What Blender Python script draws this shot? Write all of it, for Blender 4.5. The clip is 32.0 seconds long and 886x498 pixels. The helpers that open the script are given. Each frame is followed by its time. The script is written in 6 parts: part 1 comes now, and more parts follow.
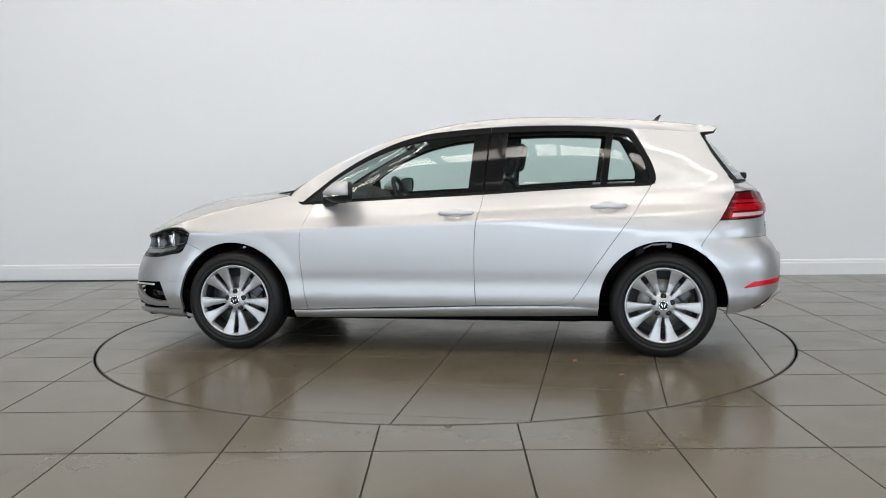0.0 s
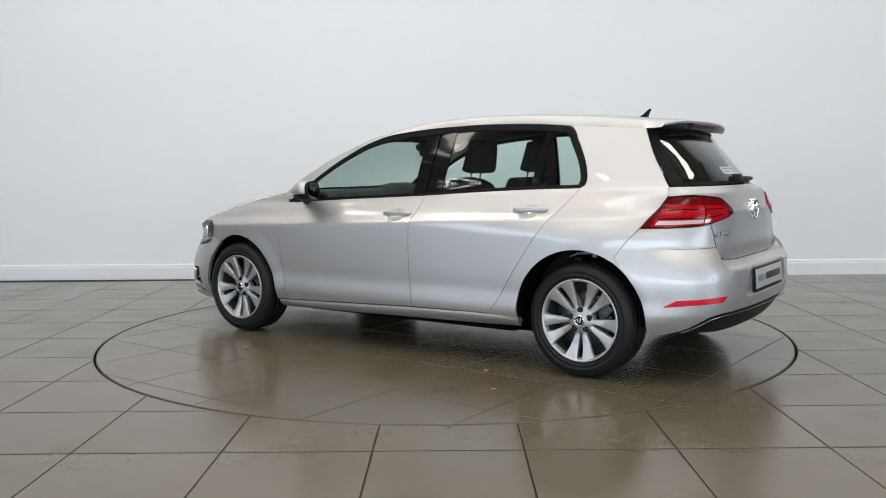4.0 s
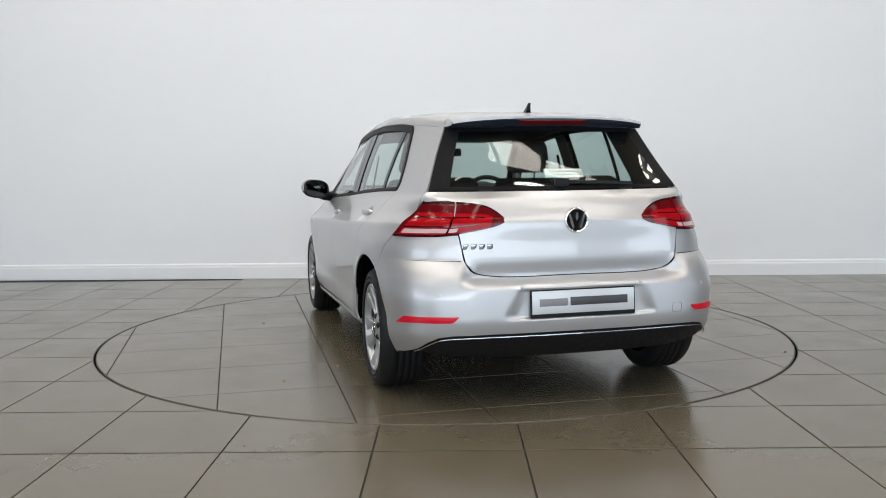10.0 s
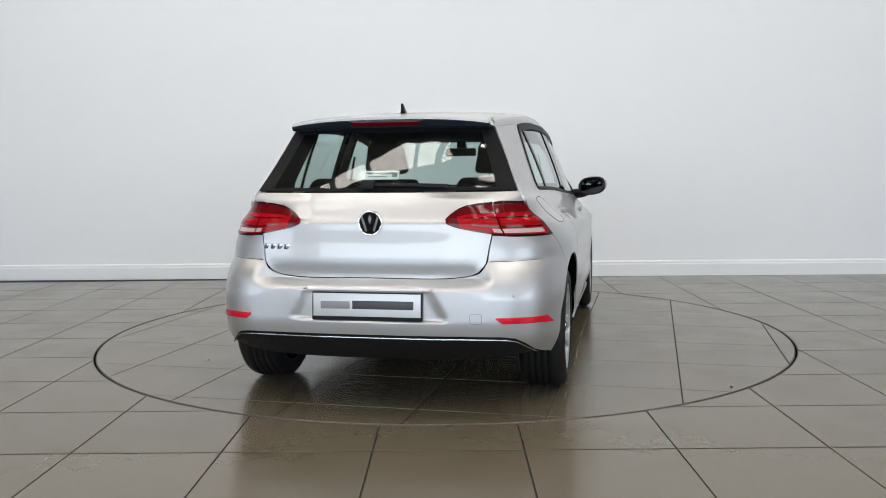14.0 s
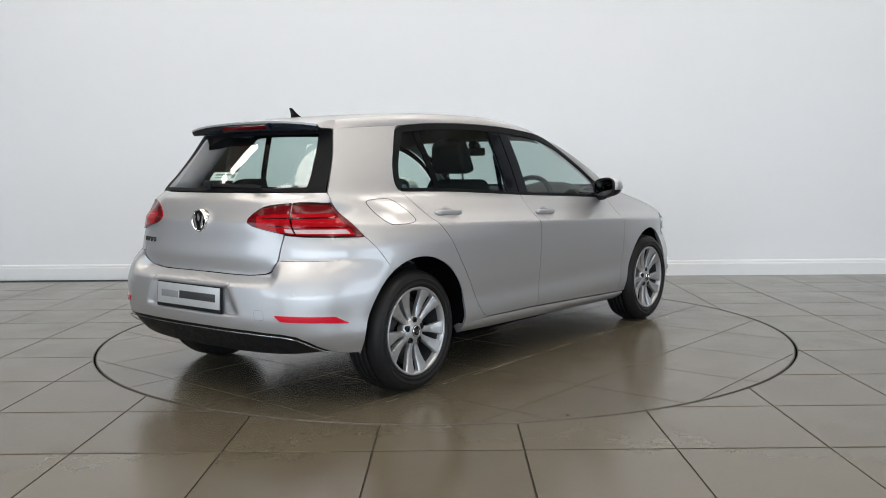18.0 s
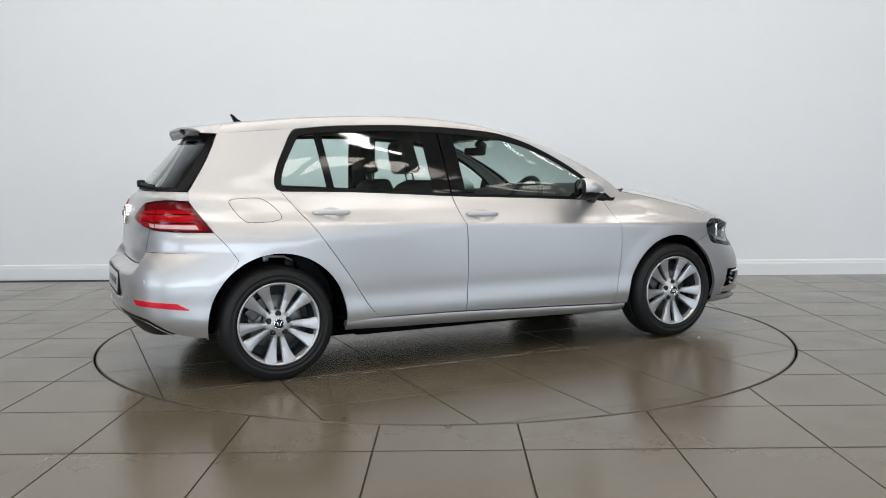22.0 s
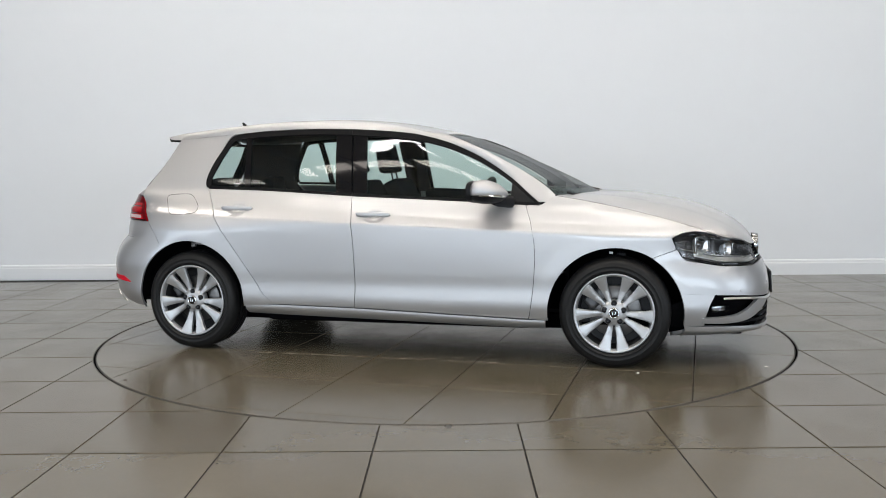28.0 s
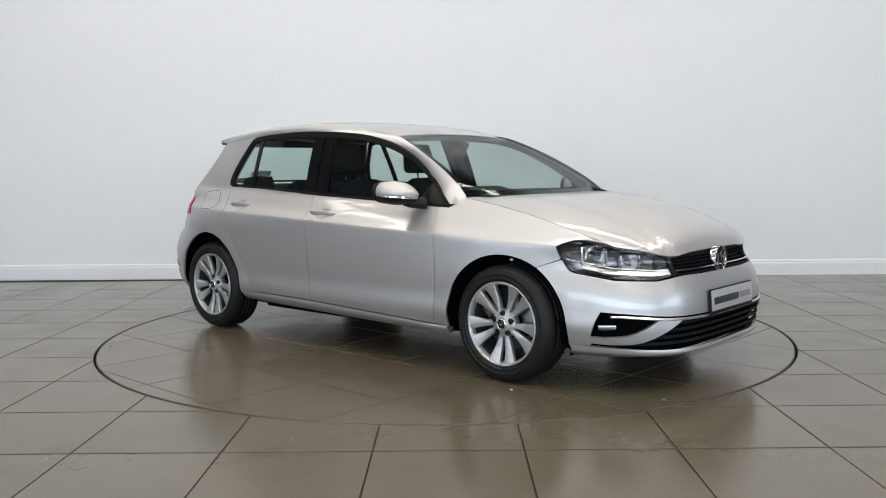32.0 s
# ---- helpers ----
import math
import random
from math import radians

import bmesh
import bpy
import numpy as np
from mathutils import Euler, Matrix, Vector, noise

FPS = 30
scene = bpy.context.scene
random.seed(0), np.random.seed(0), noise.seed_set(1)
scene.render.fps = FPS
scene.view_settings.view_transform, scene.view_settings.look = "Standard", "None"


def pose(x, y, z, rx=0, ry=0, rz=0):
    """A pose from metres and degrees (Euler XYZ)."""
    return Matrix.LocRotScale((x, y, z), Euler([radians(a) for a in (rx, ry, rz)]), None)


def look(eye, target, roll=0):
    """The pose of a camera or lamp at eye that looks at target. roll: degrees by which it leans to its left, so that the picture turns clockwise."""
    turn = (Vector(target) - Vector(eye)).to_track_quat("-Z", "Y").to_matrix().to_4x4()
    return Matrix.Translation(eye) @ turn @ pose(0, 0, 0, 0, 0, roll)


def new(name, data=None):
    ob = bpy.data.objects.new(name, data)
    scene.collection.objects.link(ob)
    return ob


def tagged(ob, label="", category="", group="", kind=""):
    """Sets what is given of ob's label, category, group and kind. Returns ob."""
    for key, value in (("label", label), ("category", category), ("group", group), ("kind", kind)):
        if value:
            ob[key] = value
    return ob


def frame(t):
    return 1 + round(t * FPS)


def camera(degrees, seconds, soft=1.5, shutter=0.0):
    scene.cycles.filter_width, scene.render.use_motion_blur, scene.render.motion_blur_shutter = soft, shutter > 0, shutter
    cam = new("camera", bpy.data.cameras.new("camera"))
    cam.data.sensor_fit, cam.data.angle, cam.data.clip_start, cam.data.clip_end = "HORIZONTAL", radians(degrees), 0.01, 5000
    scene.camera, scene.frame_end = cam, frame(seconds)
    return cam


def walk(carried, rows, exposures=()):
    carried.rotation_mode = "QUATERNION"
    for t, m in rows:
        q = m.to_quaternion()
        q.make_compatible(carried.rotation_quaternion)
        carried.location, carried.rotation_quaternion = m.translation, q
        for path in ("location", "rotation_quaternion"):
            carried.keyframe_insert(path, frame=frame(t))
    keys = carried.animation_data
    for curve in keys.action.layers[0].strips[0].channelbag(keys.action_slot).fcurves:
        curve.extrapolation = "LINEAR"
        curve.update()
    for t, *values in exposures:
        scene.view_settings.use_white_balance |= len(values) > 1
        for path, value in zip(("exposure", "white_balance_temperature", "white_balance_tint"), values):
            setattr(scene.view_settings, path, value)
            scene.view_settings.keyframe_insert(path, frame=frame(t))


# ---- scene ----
# ---- camera: it stands still; the turntable carries the car round ----
LENGTH = 32.0
cam = camera(53.154, LENGTH, soft=1.0)
EYE = (0.0, -6.075, 1.1288)
STAND = look(EYE, (-0.008, -0.101, 0.5765), -0.635)
walk(cam, [(0.0, STAND), (LENGTH, STAND)])
scene.view_settings.exposure = -0.43


def heading(t):
    """Degrees by which the turntable has turned at t seconds."""
    return 171.365 - 6.6468 * t - 0.000172 * (t - 16.0) ** 2


# ---- world and light ----
world = bpy.data.worlds.new("sky")
scene.world = world
world.use_nodes = True
_n = world.node_tree.nodes
_sky = _n.new("ShaderNodeTexSky")
_sky.sky_type = "NISHITA"
_sky.sun_disc = False
_sky.sun_elevation = radians(40)
_sky.sun_rotation = radians(200)
world.node_tree.links.new(_sky.outputs[0], _n["Background"].inputs["Color"])
_n["Background"].inputs["Strength"].default_value = 0.1


def area_lamp(name, m, width, height, watts, colour, spread=180):
    data = bpy.data.lights.new(name, "AREA")
    data.shape, data.size, data.size_y, data.energy, data.color = "RECTANGLE", width, height, watts, colour
    data.spread = radians(spread)
    ob = new(name, data)
    ob.matrix_world = m
    return ob


ROOF_Z = 5.6            # height of the showroom's ceiling
FRONT_Y = -13.0         # the glazed front behind the camera
for _x, _p in ((-8.5, 200), (8.5, 160)):
    area_lamp("rooflight_lamp", pose(_x, -6.5, ROOF_Z - 0.02), 1.2, 6.0, _p, (1.0, 0.935, 0.87))
# four bands of rooflights across the room
SKY_BANDS = ((1.10, 186), (-2.05, 128), (-5.25, 130), (-8.40, 110))
for _y, _p in SKY_BANDS:
    for _x, _k in ((-3.2, 1.07), (3.2, 0.95)):
        area_lamp("rooflight_lamp", pose(_x, _y, ROOF_Z - 0.02), 6.2, 0.62, _p * _k, (1.0, 0.925, 0.845))
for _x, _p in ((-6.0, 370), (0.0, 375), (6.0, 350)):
    area_lamp("glazing_and_fill_lamp", look((_x, FRONT_Y + 0.1, 1.95), (_x, 0, 1.75)), 6.0, 2.1, _p, (0.75, 0.865, 1.0))
# unseen cool fill lamps added at both sides to brighten the car's flanks
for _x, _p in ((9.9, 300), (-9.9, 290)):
    area_lamp("glazing_and_fill_lamp", look((_x, -7.0, 1.95), (0, -7.0, 1.75)), 6.0, 2.1, _p, (0.75, 0.865, 1.0))
# tube lamps hanging ahead of the turntable
TUBES = ((-1.75, -2.75), (1.75, -2.75), (-2.4, -3.9), (2.4, -3.9))
for _x, _y in TUBES:
    area_lamp("tube_lamp", pose(_x, _y, ROOF_Z - 0.62, 0, 0, 90), 0.10, 1.5, 20, (1.0, 0.98, 0.95))

# ---- materials ----
def material(name, colour, rough=0.5, metal=0.0, spec=0.5, coat=0.0, coat_rough=0.03):
    m = bpy.data.materials.new(name)
    m.use_nodes = True
    b = m.node_tree.nodes["Principled BSDF"]
    b.inputs["Base Color"].default_value = (*colour, 1)
    b.inputs["Roughness"].default_value = rough
    b.inputs["Metallic"].default_value = metal
    b.inputs["Specular IOR Level"].default_value = spec
    b.inputs["Coat Weight"].default_value = coat
    b.inputs["Coat Roughness"].default_value = coat_rough
    return m


def node(m, kind, **values):
    n = m.node_tree.nodes.new(kind)
    for key, value in values.items():
        n.inputs[key].default_value = value
    return n


def link(m, a, b):
    m.node_tree.links.new(a, b)


def noise_of(m, scale, detail=4.0, rough=0.6, coords="Object"):
    tc = m.node_tree.nodes.new("ShaderNodeTexCoord")
    n = node(m, "ShaderNodeTexNoise", Scale=scale, Detail=detail, Roughness=rough)
    link(m, tc.outputs[coords], n.inputs["Vector"])
    return n


def vary(m, scale, amount, detail=4.0, extra=None):
    """Multiplies the base colour by a noise round 1, and by a second one at another scale."""
    b = m.node_tree.nodes["Principled BSDF"]
    colour = b.inputs["Base Color"].default_value[:]
    mix = m.node_tree.nodes.new("ShaderNodeMix")
    mix.data_type = "RGBA"
    mix.inputs["A"].default_value = [c * (1 - amount) for c in colour[:3]] + [1]
    mix.inputs["B"].default_value = [min(1, c * (1 + amount)) for c in colour[:3]] + [1]
    a = noise_of(m, scale, detail)
    if extra:
        c = noise_of(m, extra, 3.0)
        avg = m.node_tree.nodes.new("ShaderNodeMath")
        avg.operation = "MULTIPLY_ADD"
        avg.inputs[1].default_value = 0.5
        half = m.node_tree.nodes.new("ShaderNodeMath")
        half.operation = "MULTIPLY"
        half.inputs[1].default_value = 0.5
        link(m, a.outputs["Fac"], half.inputs[0])
        link(m, c.outputs["Fac"], avg.inputs[0])
        link(m, half.outputs[0], avg.inputs[2])
        link(m, avg.outputs[0], mix.inputs["Factor"])
    else:
        link(m, a.outputs["Fac"], mix.inputs["Factor"])
    link(m, mix.outputs["Result"], b.inputs["Base Color"])
    return m


def bumpy(m, scale, strength, distance=0.002, detail=3.0):
    b = m.node_tree.nodes["Principled BSDF"]
    n = noise_of(m, scale, detail)
    u = node(m, "ShaderNodeBump", Strength=strength, Distance=distance)
    link(m, n.outputs["Fac"], u.inputs["Height"])
    link(m, u.outputs["Normal"], b.inputs["Normal"])
    return m


def roughness_of(m, scale, low, high, detail=4.0):
    b = m.node_tree.nodes["Principled BSDF"]
    n = noise_of(m, scale, detail)
    r = node(m, "ShaderNodeMapRange")
    r.inputs["From Min"].default_value, r.inputs["From Max"].default_value = 0.3, 0.7
    r.inputs["To Min"].default_value, r.inputs["To Max"].default_value = low, high
    link(m, n.outputs["Fac"], r.inputs["Value"])
    link(m, r.outputs["Result"], b.inputs["Roughness"])
    return m


def pane_material(name, tint, gloss=1.0):
    """Thin clear glass: what lies behind shows tinted, and the surface mirrors by Fresnel."""
    m = bpy.data.materials.new(name)
    m.use_nodes = True
    nt = m.node_tree
    nt.nodes.remove(nt.nodes["Principled BSDF"])
    clear = node(m, "ShaderNodeBsdfTransparent", Color=(*tint, 1))
    shine = node(m, "ShaderNodeBsdfGlossy", Roughness=0.01, Color=(gloss, gloss, gloss, 1))
    facing = node(m, "ShaderNodeLayerWeight", Blend=0.5)
    power = nt.nodes.new("ShaderNodeMath")
    power.operation, power.inputs[1].default_value = "POWER", 4.0
    share_ = nt.nodes.new("ShaderNodeMath")
    share_.operation, share_.inputs[1].default_value, share_.inputs[2].default_value = "MULTIPLY_ADD", 0.9, 0.042
    link(m, facing.outputs["Facing"], power.inputs[0])
    link(m, power.outputs[0], share_.inputs[0])
    mix = nt.nodes.new("ShaderNodeMixShader")
    link(m, share_.outputs[0], mix.inputs[0])
    link(m, clear.outputs[0], mix.inputs[1])
    link(m, shine.outputs[0], mix.inputs[2])
    link(m, mix.outputs[0], nt.nodes["Material Output"].inputs["Surface"])
    return m


PAINT = material("silver_metallic_paint", (0.495, 0.498, 0.507), 0.47, 0.82, 0.5, 0.7, 0.02)
_fl = noise_of(PAINT, 900.0, 2.0)
_b = node(PAINT, "ShaderNodeBump", Strength=0.035, Distance=0.0006)
link(PAINT, _fl.outputs["Fac"], _b.inputs["Height"])
link(PAINT, _b.outputs["Normal"], PAINT.node_tree.nodes["Principled BSDF"].inputs["Normal"])
BLACK_GLOSS = material("gloss_black", (0.005, 0.005, 0.006), 0.06, 0, 0.32, 0.0)
BLACK_PLASTIC = bumpy(roughness_of(material("black_plastic", (0.008, 0.008, 0.009), 0.5, 0, 0.22), 40, 0.42, 0.6), 900, 0.15, 0.0005)
DARK_LINING = vary(material("dark_lining", (0.0035, 0.0035, 0.004), 0.9, 0, 0.0), 30, 0.3)
RUBBER = bumpy(vary(material("tyre_rubber", (0.0095, 0.0095, 0.0095), 0.5, 0, 0.22), 60, 0.3, extra=9), 220, 0.12, 0.001)
ALLOY = roughness_of(material("silver_alloy", (0.43, 0.435, 0.44), 0.38, 0.72), 50, 0.33, 0.45)
ALLOY_DARK = material("dark_caliper_iron", (0.09, 0.09, 0.092), 0.45, 0.85)
# alloy barrel, its base colour darkened to stand in for shade behind the spokes
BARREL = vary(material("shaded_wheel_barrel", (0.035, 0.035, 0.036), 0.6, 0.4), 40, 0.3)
CHROME = material("chrome", (0.86, 0.87, 0.88), 0.08, 1.0)
STEEL = roughness_of(material("brake_steel", (0.15, 0.145, 0.14), 0.4, 0.9), 60, 0.3, 0.5)
GLASS = pane_material("green_tinted_glass", (0.79, 0.90, 0.875))
SCREEN_GLASS = pane_material("windscreen_glass", (0.76, 0.86, 0.835), 0.38)
GLASS_REAR = pane_material("rear_tinted_glass", (0.70, 0.80, 0.775))
CLEAR = pane_material("clear_lamp_lens", (0.95, 0.95, 0.95), 0.42)
# near-black base colour stands in for the dark surroundings this glass mirrors
MIRROR_GLASS = material("mirror_glass", (0.06, 0.065, 0.07), 0.02, 1.0)
LAMP_RED = material("red_lamp_lens", (0.32, 0.003, 0.007), 0.12, 0, 0.12, 0.0)
LAMP_DARK = material("dark_red_lamp_lens", (0.022, 0.001, 0.002), 0.10, 0, 0.4, 0.0)
LAMP_MID = material("deep_red_lamp_lens", (0.10, 0.002, 0.004), 0.10, 0, 0.2)
LAMP_HOUSING = material("grey_lamp_housing", (0.14, 0.14, 0.145), 0.2, 0.75)
STICKER = material("white_sticker", (0.85, 0.86, 0.86), 0.5)
LAMP_WHITE = material("clear_white_lamp_lens", (0.55, 0.42, 0.43), 0.15, 0.1, 0.5, 0.0)
REFLECTOR = material("red_reflector", (0.56, 0.006, 0.022), 0.15, 0, 0.4, 0.0)
SEAT_CLOTH = bumpy(vary(material("dark_seat_cloth", (0.012, 0.0125, 0.0135), 0.85, 0, 0.1), 25, 0.25), 500, 0.3, 0.001)
TRIM_DARK = bumpy(material("dark_cabin_trim", (0.014, 0.0145, 0.016), 0.6, 0, 0.25), 300, 0.15, 0.0008)
HEADLINER = vary(material("light_grey_headliner", (0.15, 0.155, 0.15), 0.9, 0, 0.1), 60, 0.08)
SPOILER_DARK = material("dark_spoiler_face", (0.012, 0.016, 0.024), 0.25, 0, 0.4)
CHROME_MID = material("front_badge_chrome", (0.45, 0.45, 0.46), 0.16, 1.0)
SATIN = material("satin_chrome", (0.42, 0.42, 0.43), 0.2, 1.0)
SATIN_BRIGHT = material("bright_satin_chrome", (0.82, 0.83, 0.84), 0.34, 1.0)
SEAL_BLACK = bumpy(material("black_rubber_seal", (0.006, 0.006, 0.0065), 0.45, 0, 0.1), 500, 0.1, 0.0004)
INTAKE_BLACK = material("dull_black_slat", (0.008, 0.008, 0.009), 0.6, 0, 0.08)
CHROME_DARK = material("smoked_chrome", (0.25, 0.25, 0.26), 0.18, 1.0)
PLATE_WHITE = vary(material("white_plate", (0.50, 0.51, 0.515), 0.36, 0.4), 20, 0.03)
PLATE_DARK = material("dark_print", (0.03, 0.03, 0.033), 0.4)
PLATE_GREY = material("grey_print", (0.20, 0.20, 0.21), 0.4)

WALL_PAINT = bumpy(vary(material("white_wall_paint", (0.735, 0.765, 0.80), 0.6), 0.6, 0.025, extra=6.0), 160, 0.05, 0.001)
SKIRT_PAINT = vary(material("white_skirting_gloss", (0.72, 0.745, 0.77), 0.35), 3, 0.03)
# dark grey for added, unseen walls, so the doors mirror a darker space
UNSEEN_WALL_PAINT = vary(material("grey_unseen_wall_paint", (0.20, 0.205, 0.215), 0.6), 0.8, 0.05, extra=6.0)
CEILING_PAINT = vary(material("warm_ceiling", (0.44, 0.37, 0.28), 0.8), 1.5, 0.06)
STEEL_BEAM = vary(material("painted_steel_beam", (0.30, 0.29, 0.27), 0.5), 4, 0.1)
CHIP = vary(material("chipped_pale_tile_edge", (0.30, 0.26, 0.21), 0.8), 40, 0.3)
LEAF = vary(material("dry_orange_leaf", (0.42, 0.16, 0.07), 0.7), 60, 0.3)
LEAF_DARK = vary(material("dark_dry_leaf", (0.05, 0.035, 0.025), 0.8), 60, 0.3)
PALE_BIT = material("pale_paper_bit", (0.62, 0.60, 0.56), 0.7)
GROUT = vary(material("dark_grout", (0.016, 0.014, 0.012), 0.85), 14, 0.35)


def tile_material():
    m = material("taupe_porcelain_tile", (0.12, 0.105, 0.08), 0.22, 0, 0.62)
    b = m.node_tree.nodes["Principled BSDF"]
    info = m.node_tree.nodes.new("ShaderNodeObjectInfo")
    geo = m.node_tree.nodes.new("ShaderNodeNewGeometry")
    both = m.node_tree.nodes.new("ShaderNodeMath")
    both.operation = "ADD"
    link(m, info.outputs["Random"], both.inputs[0])
    link(m, geo.outputs["Random Per Island"], both.inputs[1])
    tc = m.node_tree.nodes.new("ShaderNodeTexCoord")
    cloud = node(m, "ShaderNodeTexNoise", Scale=2.2, Detail=5.0, Roughness=0.65)
    link(m, geo.outputs["Position"], cloud.inputs["Vector"])
    speck = node(m, "ShaderNodeTexNoise", Scale=55.0, Detail=3.0, Roughness=0.6)
    link(m, tc.outputs["Object"], speck.inputs["Vector"])
    total = m.node_tree.nodes.new("ShaderNodeMath")
    total.operation = "MULTIPLY_ADD"
    total.inputs[1].default_value = 0.22
    link(m, both.outputs[0], total.inputs[0])
    mid = m.node_tree.nodes.new("ShaderNodeMath")
    mid.operation = "MULTIPLY_ADD"
    mid.inputs[1].default_value = 0.35
    link(m, cloud.outputs["Fac"], mid.inputs[0])
    few = m.node_tree.nodes.new("ShaderNodeMath")
    few.operation = "MULTIPLY"
    few.inputs[1].default_value = 0.16
    link(m, speck.outputs["Fac"], few.inputs[0])
    link(m, few.outputs[0], mid.inputs[2])
    link(m, mid.outputs[0], total.inputs[2])
    ramp = m.node_tree.nodes.new("ShaderNodeValToRGB")
    ramp.color_ramp.elements[0].position, ramp.color_ramp.elements[0].color = 0.15, (0.088, 0.075, 0.052, 1)
    ramp.color_ramp.elements[1].position, ramp.color_ramp.elements[1].color = 0.9, (0.129, 0.111, 0.078, 1)
    link(m, total.outputs[0], ramp.inputs["Fac"])
    link(m, ramp.outputs["Color"], b.inputs["Base Color"])
    rough = node(m, "ShaderNodeMapRange")
    rough.inputs["From Min"].default_value, rough.inputs["From Max"].default_value = 0.3, 0.7
    rough.inputs["To Min"].default_value, rough.inputs["To Max"].default_value = 0.17, 0.26
    link(m, cloud.outputs["Fac"], rough.inputs["Value"])
    link(m, rough.outputs["Result"], b.inputs["Roughness"])
    bump = node(m, "ShaderNodeBump", Strength=0.005, Distance=0.0006)
    link(m, speck.outputs["Fac"], bump.inputs["Height"])
    link(m, bump.outputs["Normal"], b.inputs["Normal"])
    return m


TILE = tile_material()

# ---- shape helpers ----
def mesh_of(name, verts, faces, mat, smooth=False):
    me = bpy.data.meshes.new(name)
    me.from_pydata([tuple(map(float, v)) for v in verts], [], faces)
    me.materials.append(mat)
    if smooth:
        me.polygons.foreach_set("use_smooth", [True] * len(me.polygons))
    me.update()
    return me


def piece(name, verts, faces, mat, parent=None, label="", smooth=False):
    """One mesh object from vertices and faces, under a thing or under a part."""
    ob = new(name, mesh_of(name, verts, faces, mat, smooth))
    ob.parent = parent
    return tagged(ob, label)


def part(name, bm, mat, parent=None, label="", smooth=True, sharp=35):
    """One mesh object from a bmesh, under a thing or under a part."""
    bmesh.ops.recalc_face_normals(bm, faces=bm.faces)
    me = bpy.data.meshes.new(name)
    if smooth:
        for f in bm.faces:
            f.smooth = True
        for e in bm.edges:
            if len(e.link_faces) == 2 and e.calc_face_angle(0) > radians(sharp):
                e.smooth = False
    bm.to_mesh(me)
    bm.free()
    me.materials.append(mat)
    ob = new(name, me)
    ob.parent = parent
    return tagged(ob, label)


def box(bm, size, at=(0, 0, 0), turn=(0, 0, 0), bevel=0.0, segments=2):
    """A box, bevelled, added to bm."""
    geo = bmesh.ops.create_cube(bm, size=1.0)
    vs = geo["verts"]
    bmesh.ops.scale(bm, vec=size, verts=vs)
    if bevel:
        es = list({e for v in vs for e in v.link_edges})
        out = bmesh.ops.bevel(bm, geom=es, offset=bevel, segments=segments, profile=0.6, affect="EDGES")
        vs = list({v for f in out["faces"] for v in f.verts} | {v for v in vs if v.is_valid})
    bmesh.ops.transform(bm, matrix=pose(*at, *turn), verts=vs)
    return vs


def lathe(profile, n=48, axis="y"):
    """Vertices and faces of a closed ring profile of (radius, offset) turned round the axis."""
    verts, faces, k = [], [], len(profile)
    for i in range(n):
        a = 2 * math.pi * i / n
        for r, o in profile:
            verts.append((r * math.cos(a), o, r * math.sin(a)) if axis == "y" else (r * math.cos(a), r * math.sin(a), o))
    for i in range(n):
        for j in range(k - 1):
            a, b = i * k + j, ((i + 1) % n) * k + j
            faces.append((a, a + 1, b + 1, b))
    return verts, faces


def hermite(xs, ys):
    """A smooth function through the points, without overshoot."""
    xs, ys = np.array(xs, float), np.array(ys, float)
    h, d = np.diff(xs), np.diff(ys) / np.diff(xs)
    m = np.zeros(len(xs))
    m[0], m[-1] = d[0], d[-1]
    for i in range(1, len(xs) - 1):
        if d[i - 1] * d[i] > 0:
            a, b = 2 * h[i] + h[i - 1], h[i] + 2 * h[i - 1]
            m[i] = (a + b) / (a / d[i - 1] + b / d[i])

    def f(x):
        x = np.clip(x, xs[0], xs[-1])
        i = np.clip(np.searchsorted(xs, x) - 1, 0, len(xs) - 2)
        t = (x - xs[i]) / h[i]
        return ((2 * t ** 3 - 3 * t ** 2 + 1) * ys[i] + (t ** 3 - 2 * t ** 2 + t) * h[i] * m[i]
                + (3 * t ** 2 - 2 * t ** 3) * ys[i + 1] + (t ** 3 - t ** 2) * h[i] * m[i + 1])
    return f


